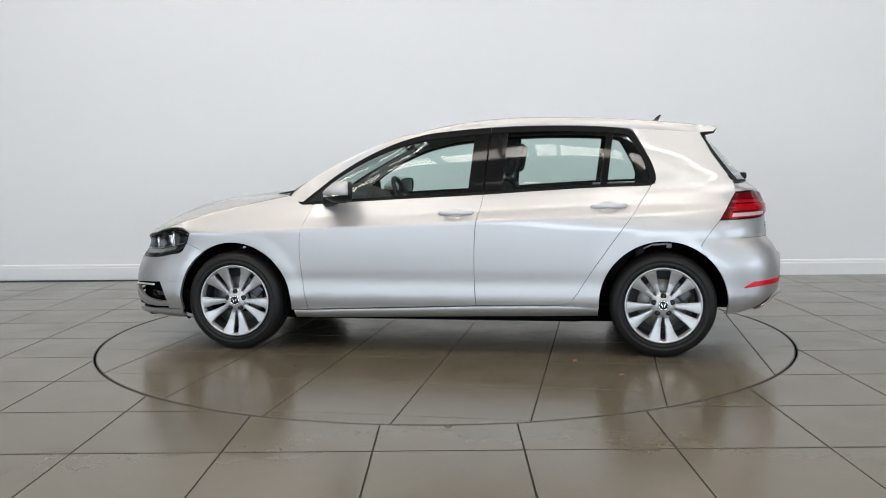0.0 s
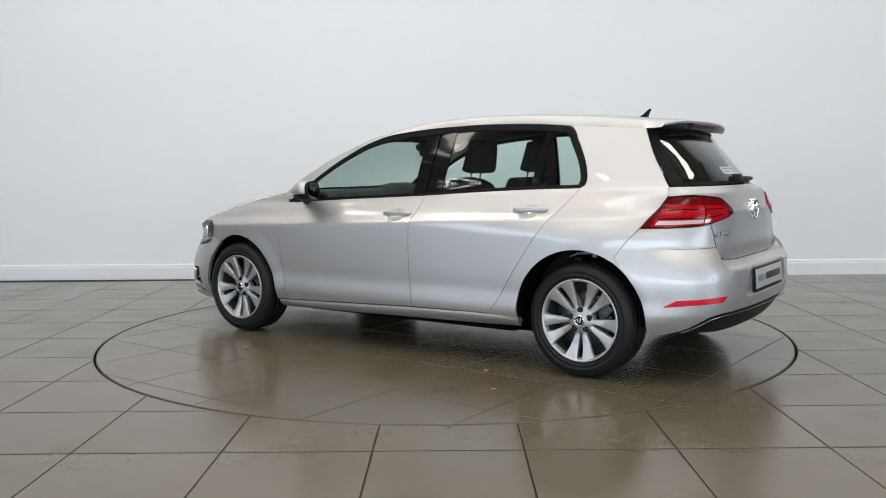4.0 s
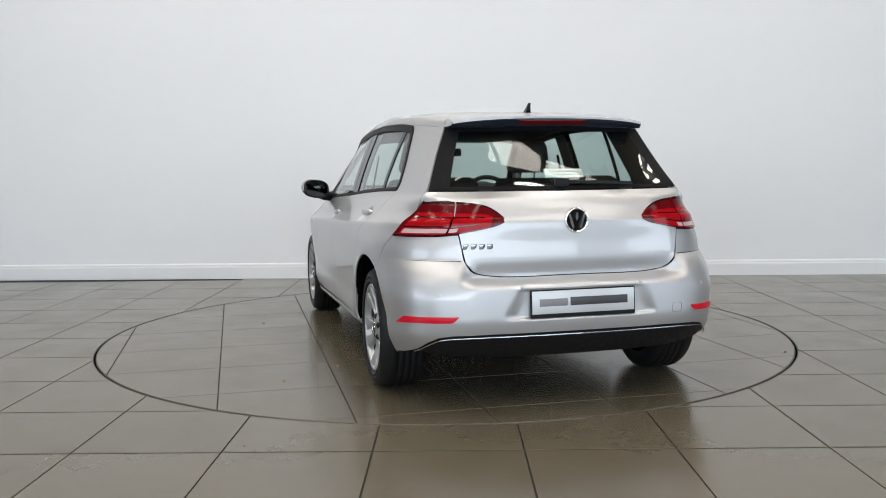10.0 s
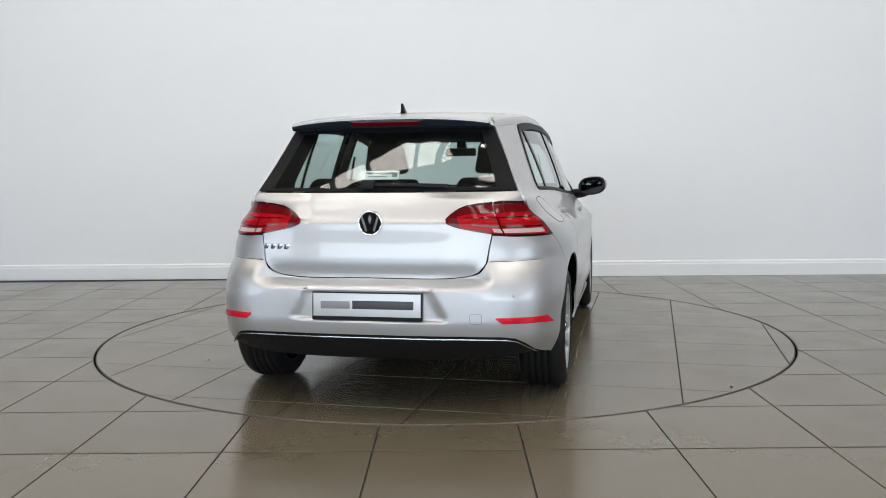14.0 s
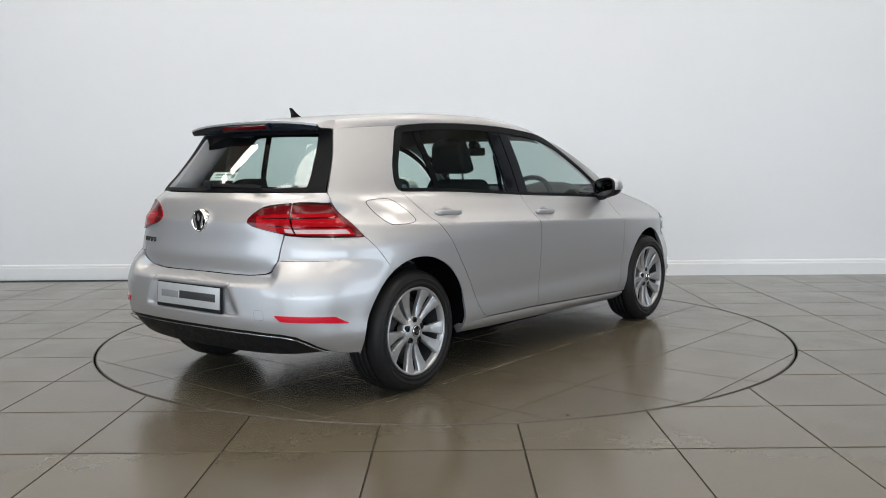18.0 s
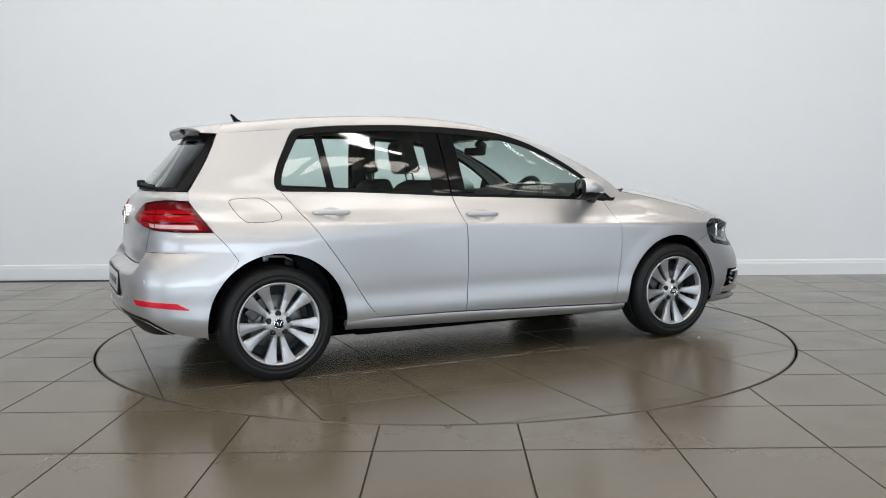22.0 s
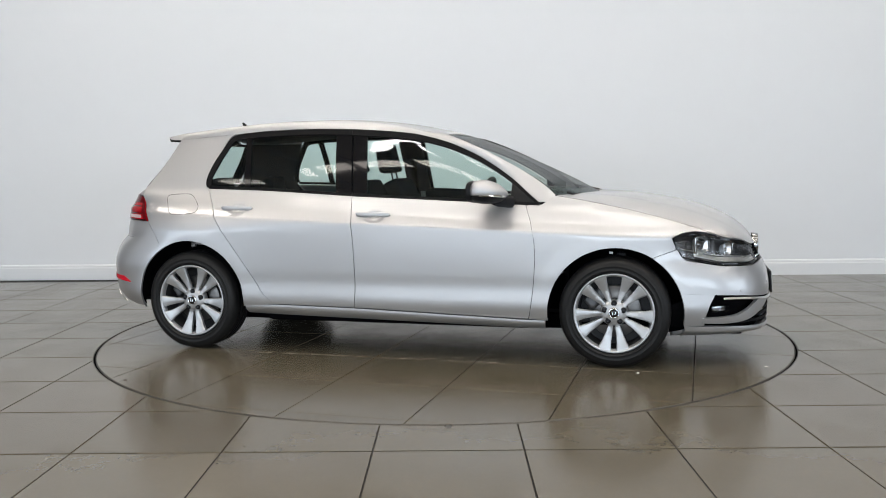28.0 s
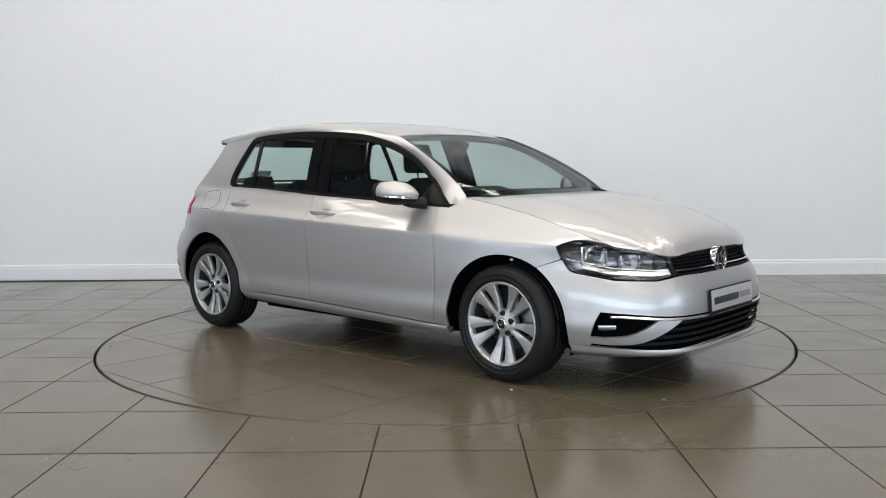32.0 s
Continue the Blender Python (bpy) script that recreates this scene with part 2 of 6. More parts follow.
def path(points, n, smooth=True):
    """n points at even steps along a line through the points (Catmull-Rom, or straight)."""
    P = np.array(points, float)
    if smooth and len(P) > 2:
        dense = []
        E = np.vstack([2 * P[0] - P[1], P, 2 * P[-1] - P[-2]])
        for i in range(1, len(E) - 2):
            p0, p1, p2, p3 = E[i - 1], E[i], E[i + 1], E[i + 2]
            t0 = 0.0
            t1 = t0 + max(1e-6, np.linalg.norm(p1 - p0)) ** 0.5
            t2 = t1 + max(1e-6, np.linalg.norm(p2 - p1)) ** 0.5
            t3 = t2 + max(1e-6, np.linalg.norm(p3 - p2)) ** 0.5
            for t in np.linspace(t1, t2, 14, endpoint=False):
                a1 = (t1 - t) / (t1 - t0) * p0 + (t - t0) / (t1 - t0) * p1
                a2 = (t2 - t) / (t2 - t1) * p1 + (t - t1) / (t2 - t1) * p2
                a3 = (t3 - t) / (t3 - t2) * p2 + (t - t2) / (t3 - t2) * p3
                b1 = (t2 - t) / (t2 - t0) * a1 + (t - t0) / (t2 - t0) * a2
                b2 = (t3 - t) / (t3 - t1) * a2 + (t - t1) / (t3 - t1) * a3
                dense.append((t2 - t) / (t2 - t1) * b1 + (t - t1) / (t2 - t1) * b2)
        dense.append(P[-1])
        P = np.array(dense)
    s = np.concatenate([[0], np.cumsum(np.linalg.norm(np.diff(P, axis=0), axis=1))])
    u = np.linspace(0, s[-1], n)
    return np.stack([np.interp(u, s, P[:, k]) for k in range(P.shape[1])], 1)


def chain(*runs):
    """Joins runs of points end to end."""
    out = [np.array(runs[0], float)]
    for r in runs[1:]:
        out.append(np.array(r, float)[1:])
    return np.vstack(out)


def even(points, n):
    return path(points, n, smooth=False)


def at_shares(points, vs):
    """Points of a line at given shares of its length."""
    P = path(points, 400, smooth=False)
    u = np.linspace(0, 1, 400)
    return np.stack([np.interp(vs, u, P[:, k]) for k in range(P.shape[1])], 1)


def fill(c0, c1, d0, d1, vs=None):
    """A grid between four border lines: c0 below, c1 above, d0 and d1 at their starts and ends."""
    nu, nv = len(c0), len(d0)
    u, v = np.linspace(0, 1, nu)[None, :, None], (np.linspace(0, 1, nv) if vs is None else vs)[:, None, None]
    return ((1 - v) * c0[None] + v * c1[None] + (1 - u) * d0[:, None] + u * d1[:, None]
            - (1 - u) * (1 - v) * c0[0] - u * (1 - v) * c0[-1] - (1 - u) * v * c1[0] - u * v * c1[-1])


def strip_faces(nv, nu, base=0, close_u=False):
    return [(base + j * nu + i, base + j * nu + (i + 1) % nu, base + (j + 1) * nu + (i + 1) % nu, base + (j + 1) * nu + i)
            for j in range(nv - 1) for i in range(nu if close_u else nu - 1)]


def normals_of(G):
    du, dv = np.gradient(G, axis=1), np.gradient(G, axis=0)
    n = np.cross(du, dv)
    return n / np.maximum(1e-9, np.linalg.norm(n, axis=2, keepdims=True))


def sheet(grids, flange=0.012, gap=0.0018, outward=(0, 1, 0), edges="all"):
    """Vertices and faces of panels: each grid with its border drawn in by the gap and folded inwards."""
    verts, faces = [], []
    for G in grids:
        G = np.array(G, float)
        nv, nu = G.shape[:2]
        N = normals_of(G)
        ref = np.array(outward(G) if callable(outward) else outward, float)
        if (N * ref).sum() < 0:
            N = -N
        base = len(verts)
        verts += list(G.reshape(-1, 3))
        faces += strip_faces(nv, nu, base)
        if flange:
            ring = [(0, i) for i in range(nu)] + [(j, nu - 1) for j in range(1, nv)] + [(nv - 1, i) for i in range(nu - 2, -1, -1)] + [(j, 0) for j in range(nv - 2, 0, -1)]
            b2 = len(verts)
            for j, i in ring:
                verts.append(G[j, i])
                verts.append(G[j, i] - N[j, i] * flange)
            m = len(ring)
            for k in range(m):
                a, b = b2 + 2 * k, b2 + 2 * ((k + 1) % m)
                faces.append((a, b, b + 1, a + 1))
    return verts, faces


def mirrored(verts, faces):
    return [(v[0], -v[1], v[2]) for v in verts], [tuple(reversed(f)) for f in faces]


def ribbon(P, width, thick, up):
    """A flat bar along the points P: width across, thick along the normals up (one or one a point)."""
    P = np.array(P, float)
    T = np.gradient(P, axis=0)
    T /= np.maximum(1e-9, np.linalg.norm(T, axis=1, keepdims=True))
    U = np.broadcast_to(np.array(up, float), P.shape)
    S = np.cross(T, U)
    S /= np.maximum(1e-9, np.linalg.norm(S, axis=1, keepdims=True))
    w = np.broadcast_to(np.array(width, float), (len(P),))[:, None]
    ring = [P - S * w / 2, P - S * w * 0.42 + U * thick, P + S * w * 0.42 + U * thick, P + S * w / 2]
    verts = [tuple(r[i]) for i in range(len(P)) for r in ring]
    faces = []
    for i in range(len(P) - 1):
        for k in range(4):
            a, b = i * 4 + k, i * 4 + (k + 1) % 4
            faces.append((a, b, b + 4, a + 4))
    faces += [(3, 2, 1, 0), tuple(len(verts) - 4 + k for k in range(4))]
    return verts, faces


def tube(P, radius, sides=8):
    P = np.array(P, float)
    T = np.gradient(P, axis=0)
    T /= np.maximum(1e-9, np.linalg.norm(T, axis=1, keepdims=True))
    ref = np.array((0.0, 0.0, 1.0)) if abs(T[:, 2]).mean() < 0.8 else np.array((1.0, 0.0, 0.0))
    A = np.cross(T, ref)
    A /= np.linalg.norm(A, axis=1, keepdims=True)
    B = np.cross(T, A)
    r = np.broadcast_to(np.array(radius, float), (len(P),))
    verts = [tuple(P[i] + r[i] * (math.cos(a) * A[i] + math.sin(a) * B[i])) for i in range(len(P)) for a in np.linspace(0, 2 * math.pi, sides, endpoint=False)]
    faces = strip_faces(len(P), sides, 0, True)
    faces += [tuple(range(sides))[::-1], tuple(len(verts) - sides + k for k in range(sides))]
    return verts, faces

# ---- the room ----
WALL_A, WALL_B = 2.998, -0.0315      # the back wall: y = A + B x
ROOM_X = 10.0
DISC_R = 2.262


def wall_slab(name, x0, x1, y0, y1, z0, z1, mat, slope=0.0):
    vs = [(x, y + slope * x, z) for z in (z0, z1) for x, y in ((x0, y0), (x1, y0), (x1, y1), (x0, y1))]
    return piece(name, vs, [(0, 3, 2, 1), (4, 5, 6, 7), (0, 1, 5, 4), (1, 2, 6, 5), (2, 3, 7, 6), (3, 0, 4, 7)], mat)


tagged(wall_slab("wall_north", -ROOM_X, ROOM_X, WALL_A, WALL_A + 0.2, -0.1, ROOF_Z, WALL_PAINT, WALL_B), "plain white painted showroom wall", "wall", kind="structure")
# side walls are added out of view, in place of open showroom
tagged(wall_slab("wall_west", -ROOM_X - 0.2, -ROOM_X, FRONT_Y, 4.2, -0.1, ROOF_Z, UNSEEN_WALL_PAINT), "unseen grey side wall added to close the room", "wall", kind="structure")
tagged(wall_slab("wall_east", ROOM_X, ROOM_X + 0.2, FRONT_Y, 4.2, -0.1, ROOF_Z, UNSEEN_WALL_PAINT), "unseen grey side wall added to close the room", "wall", kind="structure")
tagged(wall_slab("wall_south_upper", -ROOM_X, ROOM_X, FRONT_Y - 0.2, FRONT_Y, 3.1, ROOF_Z, CEILING_PAINT), "painted wall above the glazed front", "wall", kind="structure")
# added out of view: keeps low front light off the floor under the car
tagged(wall_slab("wall_south_lower", -ROOM_X, ROOM_X, FRONT_Y - 0.2, FRONT_Y, -0.1, 0.8, UNSEEN_WALL_PAINT), "unseen low wall added to block low light", "wall", kind="structure")
tagged(wall_slab("ceiling", -ROOM_X - 0.2, ROOM_X + 0.2, FRONT_Y - 0.2, 4.2, ROOF_Z, ROOF_Z + 0.2, CEILING_PAINT), "warm white showroom ceiling", "ceiling", kind="structure")

# skirting board with a rounded top edge
_prof = [(0.0, 0.0), (-0.018, 0.0), (-0.018, 0.118), (-0.014, 0.130), (-0.014, 0.142), (-0.009, 0.152), (-0.003, 0.157), (0.0, 0.158)]
_vs = [(x, WALL_A + WALL_B * x + o - 0.001, z) for x in (-ROOM_X, ROOM_X) for o, z in _prof]
_k = len(_prof)
tagged(piece("baseboard", _vs, [(j, j + 1, _k + j + 1, _k + j) for j in range(_k - 1)], SKIRT_PAINT), "white gloss skirting board with a moulded top", "skirting", kind="structure")

# frames of rooflights, glazed front and added side fill lamps, and the tube fittings
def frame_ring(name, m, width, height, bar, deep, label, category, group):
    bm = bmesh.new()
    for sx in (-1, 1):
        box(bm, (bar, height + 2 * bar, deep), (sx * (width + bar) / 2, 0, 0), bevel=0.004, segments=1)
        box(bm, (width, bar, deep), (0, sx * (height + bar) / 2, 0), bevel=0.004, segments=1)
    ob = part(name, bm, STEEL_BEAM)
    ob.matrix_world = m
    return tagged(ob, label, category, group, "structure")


for _y, _ in SKY_BANDS:
    for _x in (-4.8, -1.6, 1.6, 4.8):
        frame_ring("rooflight_frame", pose(_x, _y, ROOF_Z - 0.04), 3.02, 0.64, 0.06, 0.09, "painted frame of a narrow rooflight", "rooflight", "narrow rooflights")
for _x in (-8.5, 8.5):
    frame_ring("rooflight_frame", pose(_x, -6.5, ROOF_Z - 0.04), 1.22, 6.02, 0.05, 0.09, "painted frame of a long rooflight", "rooflight", "long rooflights")
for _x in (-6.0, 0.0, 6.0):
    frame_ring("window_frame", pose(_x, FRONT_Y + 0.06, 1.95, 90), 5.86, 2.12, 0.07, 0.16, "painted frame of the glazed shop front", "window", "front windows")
# no side windows are known; these frames only surround the added fill lamps
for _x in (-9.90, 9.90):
    frame_ring("window_frame", pose(_x, -7.0, 1.95, 90, 0, 90), 6.02, 2.12, 0.07, 0.16, "frame added round an unseen side fill lamp", "window", "side windows")
for _x, _y in TUBES:
    _bm = bmesh.new()
    box(_bm, (1.56, 0.14, 0.06), (0, 0, 0), bevel=0.01)
    _o = part("tube_fitting", _bm, SKIRT_PAINT)
    _o.location = (_x, _y, ROOF_Z - 0.58)
    tagged(_o, "white batten fitting of a hanging tube lamp", "light fitting", "tube fittings", "structure")

# ceiling beams between the rooflights
for _x in np.arange(-9.0, 9.1, 1.2):
    _bm = bmesh.new()
    box(_bm, (0.09, 15.8, 0.16), (0, 0, 0), bevel=0.006)
    _o = part("roof_beam", _bm, STEEL_BEAM)
    _o.location = (_x, -5.0, ROOF_Z - 0.42)
    tagged(_o, "painted steel purlin under the ceiling", "beam", "roof beams", "structure")


# ---- tiled floor and turntable top ----
def clip_square(c, half, turn, inside, radius):
    """The parts of a turned square inside or outside a circle round the origin, as polygons."""
    ca, sa = math.cos(turn), math.sin(turn)
    def at(u, v):
        u, v = c[0] + u, c[1] + v
        return np.array((ca * u - sa * v, sa * u + ca * v))
    corner = [(-half, -half), (half, -half), (half, half), (-half, half)]
    far = [np.hypot(*at(u, v)) for u, v in corner]
    if inside and max(far) <= radius or not inside and min(far) >= radius and abs(c[0]) + abs(c[1]) > radius:
        return [[at(u, v) for u, v in corner]]
    ring = []
    for k in range(4):
        a, b = np.array(corner[k]), np.array(corner[(k + 1) % 4])
        ring += [at(*(a + (b - a) * s)) for s in np.linspace(0, 1, 60, endpoint=False)]
    ok = [(np.hypot(*q) <= radius) == inside for q in ring]
    if all(ok):
        return [[at(u, v) for u, v in corner]]
    if not any(ok):
        return []
    out, n = [], len(ring)
    starts = [i for i in range(n) if ok[i] and not ok[i - 1]]
    for s in starts:
        run, i = [], s
        while ok[i % n]:
            if not run or i % 60 == 0 or not ok[(i + 1) % n]:
                run.append(ring[i % n])
            i += 1
        a0, a1 = math.atan2(run[-1][1], run[-1][0]), math.atan2(run[0][1], run[0][0])
        d = (a1 - a0 + math.pi) % (2 * math.pi) - math.pi
        arc = [np.array((radius * math.cos(a0 + d * k), radius * math.sin(a0 + d * k))) for k in np.linspace(0, 1, max(3, int(abs(d) / 0.035)))]
        out.append(run + arc)
    return out


def tile_mesh(polys, top=0.0, depth=0.008, bevel=0.0009):
    """Slabs with a small chamfer from outline polygons."""
    verts, faces = [], []
    for P in polys:
        P = [np.array(q) for k, q in enumerate(P) if np.hypot(*(q - P[k - 1])) > 1e-4]
        if len(P) < 3:
            continue
        area = sum(P[k - 1][0] * P[k][1] - P[k][0] * P[k - 1][1] for k in range(len(P)))
        if abs(area) < 2e-3:
            continue
        if area < 0:
            P = P[::-1]
        mid = sum(P) / len(P)
        n, b = len(P), len(verts)
        for ring, z in ((0, top - depth), (0, top - bevel), (1, top)):
            for q in P:
                w = (mid - q)
                w = w / max(1e-6, np.hypot(*w)) * bevel * ring
                verts.append((q[0] + w[0], q[1] + w[1], z))
        for r in range(2):
            faces += [(b + r * n + k, b + r * n + (k + 1) % n, b + (r + 1) * n + (k + 1) % n, b + (r + 1) * n + k) for k in range(n)]
        faces.append(tuple(b + 2 * n + k for k in range(n)))
    return verts, faces


FLOOR_PITCH, FLOOR_TURN, FLOOR_U, FLOOR_V = 0.6075, -0.00666, -1.4930, -2.6230
floor = tagged(wall_slab("floor", -ROOM_X - 0.2, ROOM_X + 0.2, FRONT_Y - 0.2, 4.2, -0.2, -0.0065, GROUT), "taupe porcelain tiled showroom floor with dark joints", "floor", kind="structure")


def floor_tiles():
    rest_v, rest_f = [], []
    h = FLOOR_PITCH / 2 - 0.0032
    shared = None
    for i in range(-15, 19):
        for j in range(-17, 11):
            c = (FLOOR_U + (i + 0.5) * FLOOR_PITCH, FLOOR_V + (j + 0.5) * FLOOR_PITCH * 1.01)
            if c[1] - h + WALL_B * c[0] > WALL_A - 0.02 or abs(c[0]) > ROOM_X or c[1] < FRONT_Y:
                continue
            near = -3.4 < c[1] and abs(c[0]) < 0.62 * (c[1] + 6.4) + 0.3
            whole = math.hypot(*c) > DISC_R + 0.02 + 0.45
            if whole and near:
                if shared is None:
                    shared = mesh_of("tile", *tile_mesh([[np.array(q) for q in ((-h, -h), (h, -h), (h, h), (-h, h))]]), TILE)
                o = new("tile", shared)
                ca, sa = math.cos(FLOOR_TURN), math.sin(FLOOR_TURN)
                o.matrix_basis = pose(ca * c[0] - sa * c[1], sa * c[0] + ca * c[1], random.uniform(-0.0004, 0.0004), 0, 0, math.degrees(FLOOR_TURN))
                o.parent = floor
                continue
            polys = clip_square(c, h, FLOOR_TURN, False, DISC_R + 0.016)
            if not polys:
                continue
            vs, fs = tile_mesh(polys)
            if not fs:
                continue
            if near:
                piece("tile", vs, fs, TILE, floor)
            else:
                b = len(rest_v)
                rest_v += vs
                rest_f += [tuple(b + k for k in f) for f in fs]
    if rest_f:
        tagged(piece("far_tiles", rest_v, rest_f, TILE, floor), kind="stuff")


def ring_mesh(profile, n=180):
    vs, fs = lathe(profile, n, "z")
    return vs, fs


turntable = tagged(new("turntable"), "round tiled car turntable set flush in the floor", "turntable")
_v, _f = ring_mesh([(0.0, -0.0045), (DISC_R - 0.004, -0.0045), (DISC_R - 0.004, -0.03)])
piece("turntable_bed", _v, _f, GROUT, turntable, "dark grouted bed of the turntable")
_v, _f = ring_mesh([(DISC_R - 0.004, -0.03), (DISC_R - 0.004, -0.0005), (DISC_R, -0.0002), (DISC_R + 0.002, -0.03)])
piece("edge_trim", _v, _f, material("worn_steel_edge", (0.08, 0.075, 0.068), 0.5, 0.6), turntable, "thin worn steel edge strip", True)
_v, _f = ring_mesh([(DISC_R + 0.001, -0.0054), (DISC_R + 0.019, -0.0054)])
tagged(piece("floor_pit_ring", _v, _f, DARK_LINING), "dark gap round the turntable", "gap", kind="structure")
_v, _f = ring_mesh([(DISC_R + 0.013, -0.03), (DISC_R + 0.013, 0.0004), (DISC_R + 0.017, 0.0008), (DISC_R + 0.019, -0.03)])
tagged(piece("trim_ring", _v, _f, material("steel_floor_trim", (0.07, 0.066, 0.06), 0.5, 0.6), None, "", True), "steel ring set round the turntable", "trim", kind="structure")


def disc_tiles():
    pitch, turn = 0.6105, radians(-1.6)
    h = pitch / 2 - 0.0029
    for i in range(-5, 6):
        for j in range(-5, 6):
            c = (-0.158 + (i + 0.5) * pitch, -0.935 + (j + 0.5) * pitch)
            polys = clip_square(c, h, turn, True, DISC_R - 0.005)
            if not polys:
                continue
            vs, fs = tile_mesh(polys)
            if fs:
                piece("tile", vs, fs, TILE, turntable)

# ---- the car: x forward, y to its left, z up; the origin lies on the turntable's axis ----
car = tagged(new("hatchback_car"), "silver metallic five-door hatchback parked on the turntable", "car")

# body form: half width by height, nose and tail by height
WIDTH = hermite([0.14, 0.19, 0.24, 0.285, 0.335, 0.365, 0.42, 0.52, 0.62, 0.71, 0.779, 0.795, 0.806, 0.85, 0.90, 0.948, 1.05, 1.15, 1.25, 1.35, 1.42],
                [0.785, 0.812, 0.836, 0.855, 0.868, 0.870, 0.868, 0.877, 0.885, 0.890, 0.892, 0.889, 0.879, 0.836, 0.800, 0.769, 0.736, 0.702, 0.663, 0.622, 0.585])
NOSE = hermite([0.12, 0.15, 0.19, 0.24, 0.32, 0.42, 0.50, 0.55, 0.585, 0.60, 0.66, 0.72, 0.764, 0.80, 0.865, 0.92, 0.961, 1.0, 1.1, 1.2, 1.3, 1.36],
               [1.97, 2.03, 2.065, 2.08, 2.083, 2.085, 2.075, 2.058, 2.038, 2.026, 2.004, 2.022, 2.03, 2.0, 1.87, 1.65, 1.43, 1.12, 0.82, 0.57, 0.30, 0.10])
TAIL = hermite([0.14, 0.20, 0.25, 0.31, 0.37, 0.45, 0.53, 0.578, 0.589, 0.63, 0.692, 0.704, 0.78, 0.876, 0.888, 0.95, 0.985, 1.016, 1.1, 1.2, 1.32, 1.42],
               [1.955, 2.028, 2.076, 2.118, 2.149, 2.163, 2.164, 2.162, 2.152, 2.066, 2.075, 2.076, 2.069, 2.065, 2.058, 2.029, 2.011, 1.988, 1.920, 1.828, 1.710, 1.600])
TAIL_SIDE = hermite([0.14, 0.20, 0.25, 0.31, 0.37, 0.45, 0.53, 0.60, 0.65, 0.70, 0.78, 0.876, 0.888, 0.95, 0.985, 1.016, 1.1, 1.2, 1.32, 1.42],
                    [1.955, 2.028, 2.076, 2.118, 2.149, 2.163, 2.158, 2.133, 2.107, 2.090, 2.074, 2.065, 2.056, 1.999, 1.968, 1.940, 1.878, 1.800, 1.700, 1.600])
TAIL_CORNER = hermite([0.14, 0.20, 0.25, 0.31, 0.37, 0.45, 0.53, 0.60, 0.65, 0.684, 0.698, 0.706, 0.78, 0.876, 0.888, 0.95, 0.985, 1.016, 1.1, 1.2, 1.32, 1.42],
                      [1.955, 2.028, 2.076, 2.118, 2.149, 2.163, 2.162, 2.149, 2.124, 2.095, 2.080, 2.074, 2.069, 2.065, 2.057, 2.012, 1.988, 1.962, 1.900, 1.814, 1.705, 1.600])
NOSE_N = hermite([0.1, 0.42, 0.62, 0.9, 1.0, 1.4], [5.2, 5.0, 4.2, 4.1, 4.6, 4.6])
TAIL_N = hermite([0.1, 0.5, 0.72, 0.85, 0.95, 1.02, 1.32, 1.42], [7.0, 7.0, 5.4, 5.0, 6.2, 8.0, 7.0, 6.5])
BOW = hermite([0.1, 0.55, 0.7, 1.0, 1.4], [0.14, 0.14, 0.10, 0.08, 0.07])
MID_F, MID_R = -0.1, -0.3
PHI = np.concatenate([np.linspace(0, 0.5, 60, endpoint=False), np.linspace(0.5, math.pi / 2, 140)])
ARCHES = ((1.221, 0.300, 0.374), (-1.404, 0.318, 0.369))


def step(a, b, v):
    t = np.clip((v - a) / (b - a), 0, 1)
    return t * t * (3 - 2 * t)


def width_at(x, z):
    zeta = z + 0.040 * x * step(0.45, 0.70, z)
    w = WIDTH(zeta) * (1 - 0.058 * step(0.74, 0.92, z) * step(0.2, 1.5, -x))
    for cx, cz, r in ARCHES:
        d = np.hypot(x - cx, z - cz) - r
        w = w + 0.0050 * (1 - step(0.015, 0.105, d)) * step(0.15, 0.35, z) * step(-0.2, -0.02, d)
    return w


CONTOURS = {}
EDGE_X = hermite([0.90, 0.964, 1.016, 1.10, 1.20, 1.325, 1.40], [1.79, 1.826, 1.820, 1.762, 1.698, 1.636, 1.59])
EDGE_Y = hermite([0.90, 0.964, 1.016, 1.10, 1.20, 1.325, 1.40], [0.730, 0.694, 0.654, 0.615, 0.571, 0.514, 0.484])


def contour(z, end):
    """The plan outline at height z from the middle of the nose (or tail) to the widest place, as x and y."""
    key = (round(float(z), 4), end)
    if key not in CONTOURS:
        z = key[0]
        if end > 0:
            n, tip, mid, bow = float(NOSE_N(z)), float(NOSE(z)), MID_F, 0.085
        else:
            n, tip, mid, bow = float(TAIL_N(z)), float(TAIL(z)), -MID_R, float(BOW(z))
        s, c = np.sin(PHI) ** (2 / n), np.maximum(0, np.cos(PHI)) ** (2 / n)
        if end < 0:
            # the bumper's ledge fades out towards the flanks
            k = step(0.54, 0.66, s)
            tip = (1 - k) * tip + k * float(TAIL_CORNER(z))
            k = step(0.86, 0.985, s)
            tip = (1 - k) * tip + k * float(TAIL_SIDE(z))
        x = mid + (tip - mid) * c
        x = x - bow * (0.86 * s) ** 2 * np.cos(PHI)
        y = width_at(x if end > 0 else -x, z) * s
        CONTOURS[key] = (x[::-1].copy(), y[::-1].copy())
    return CONTOURS[key]


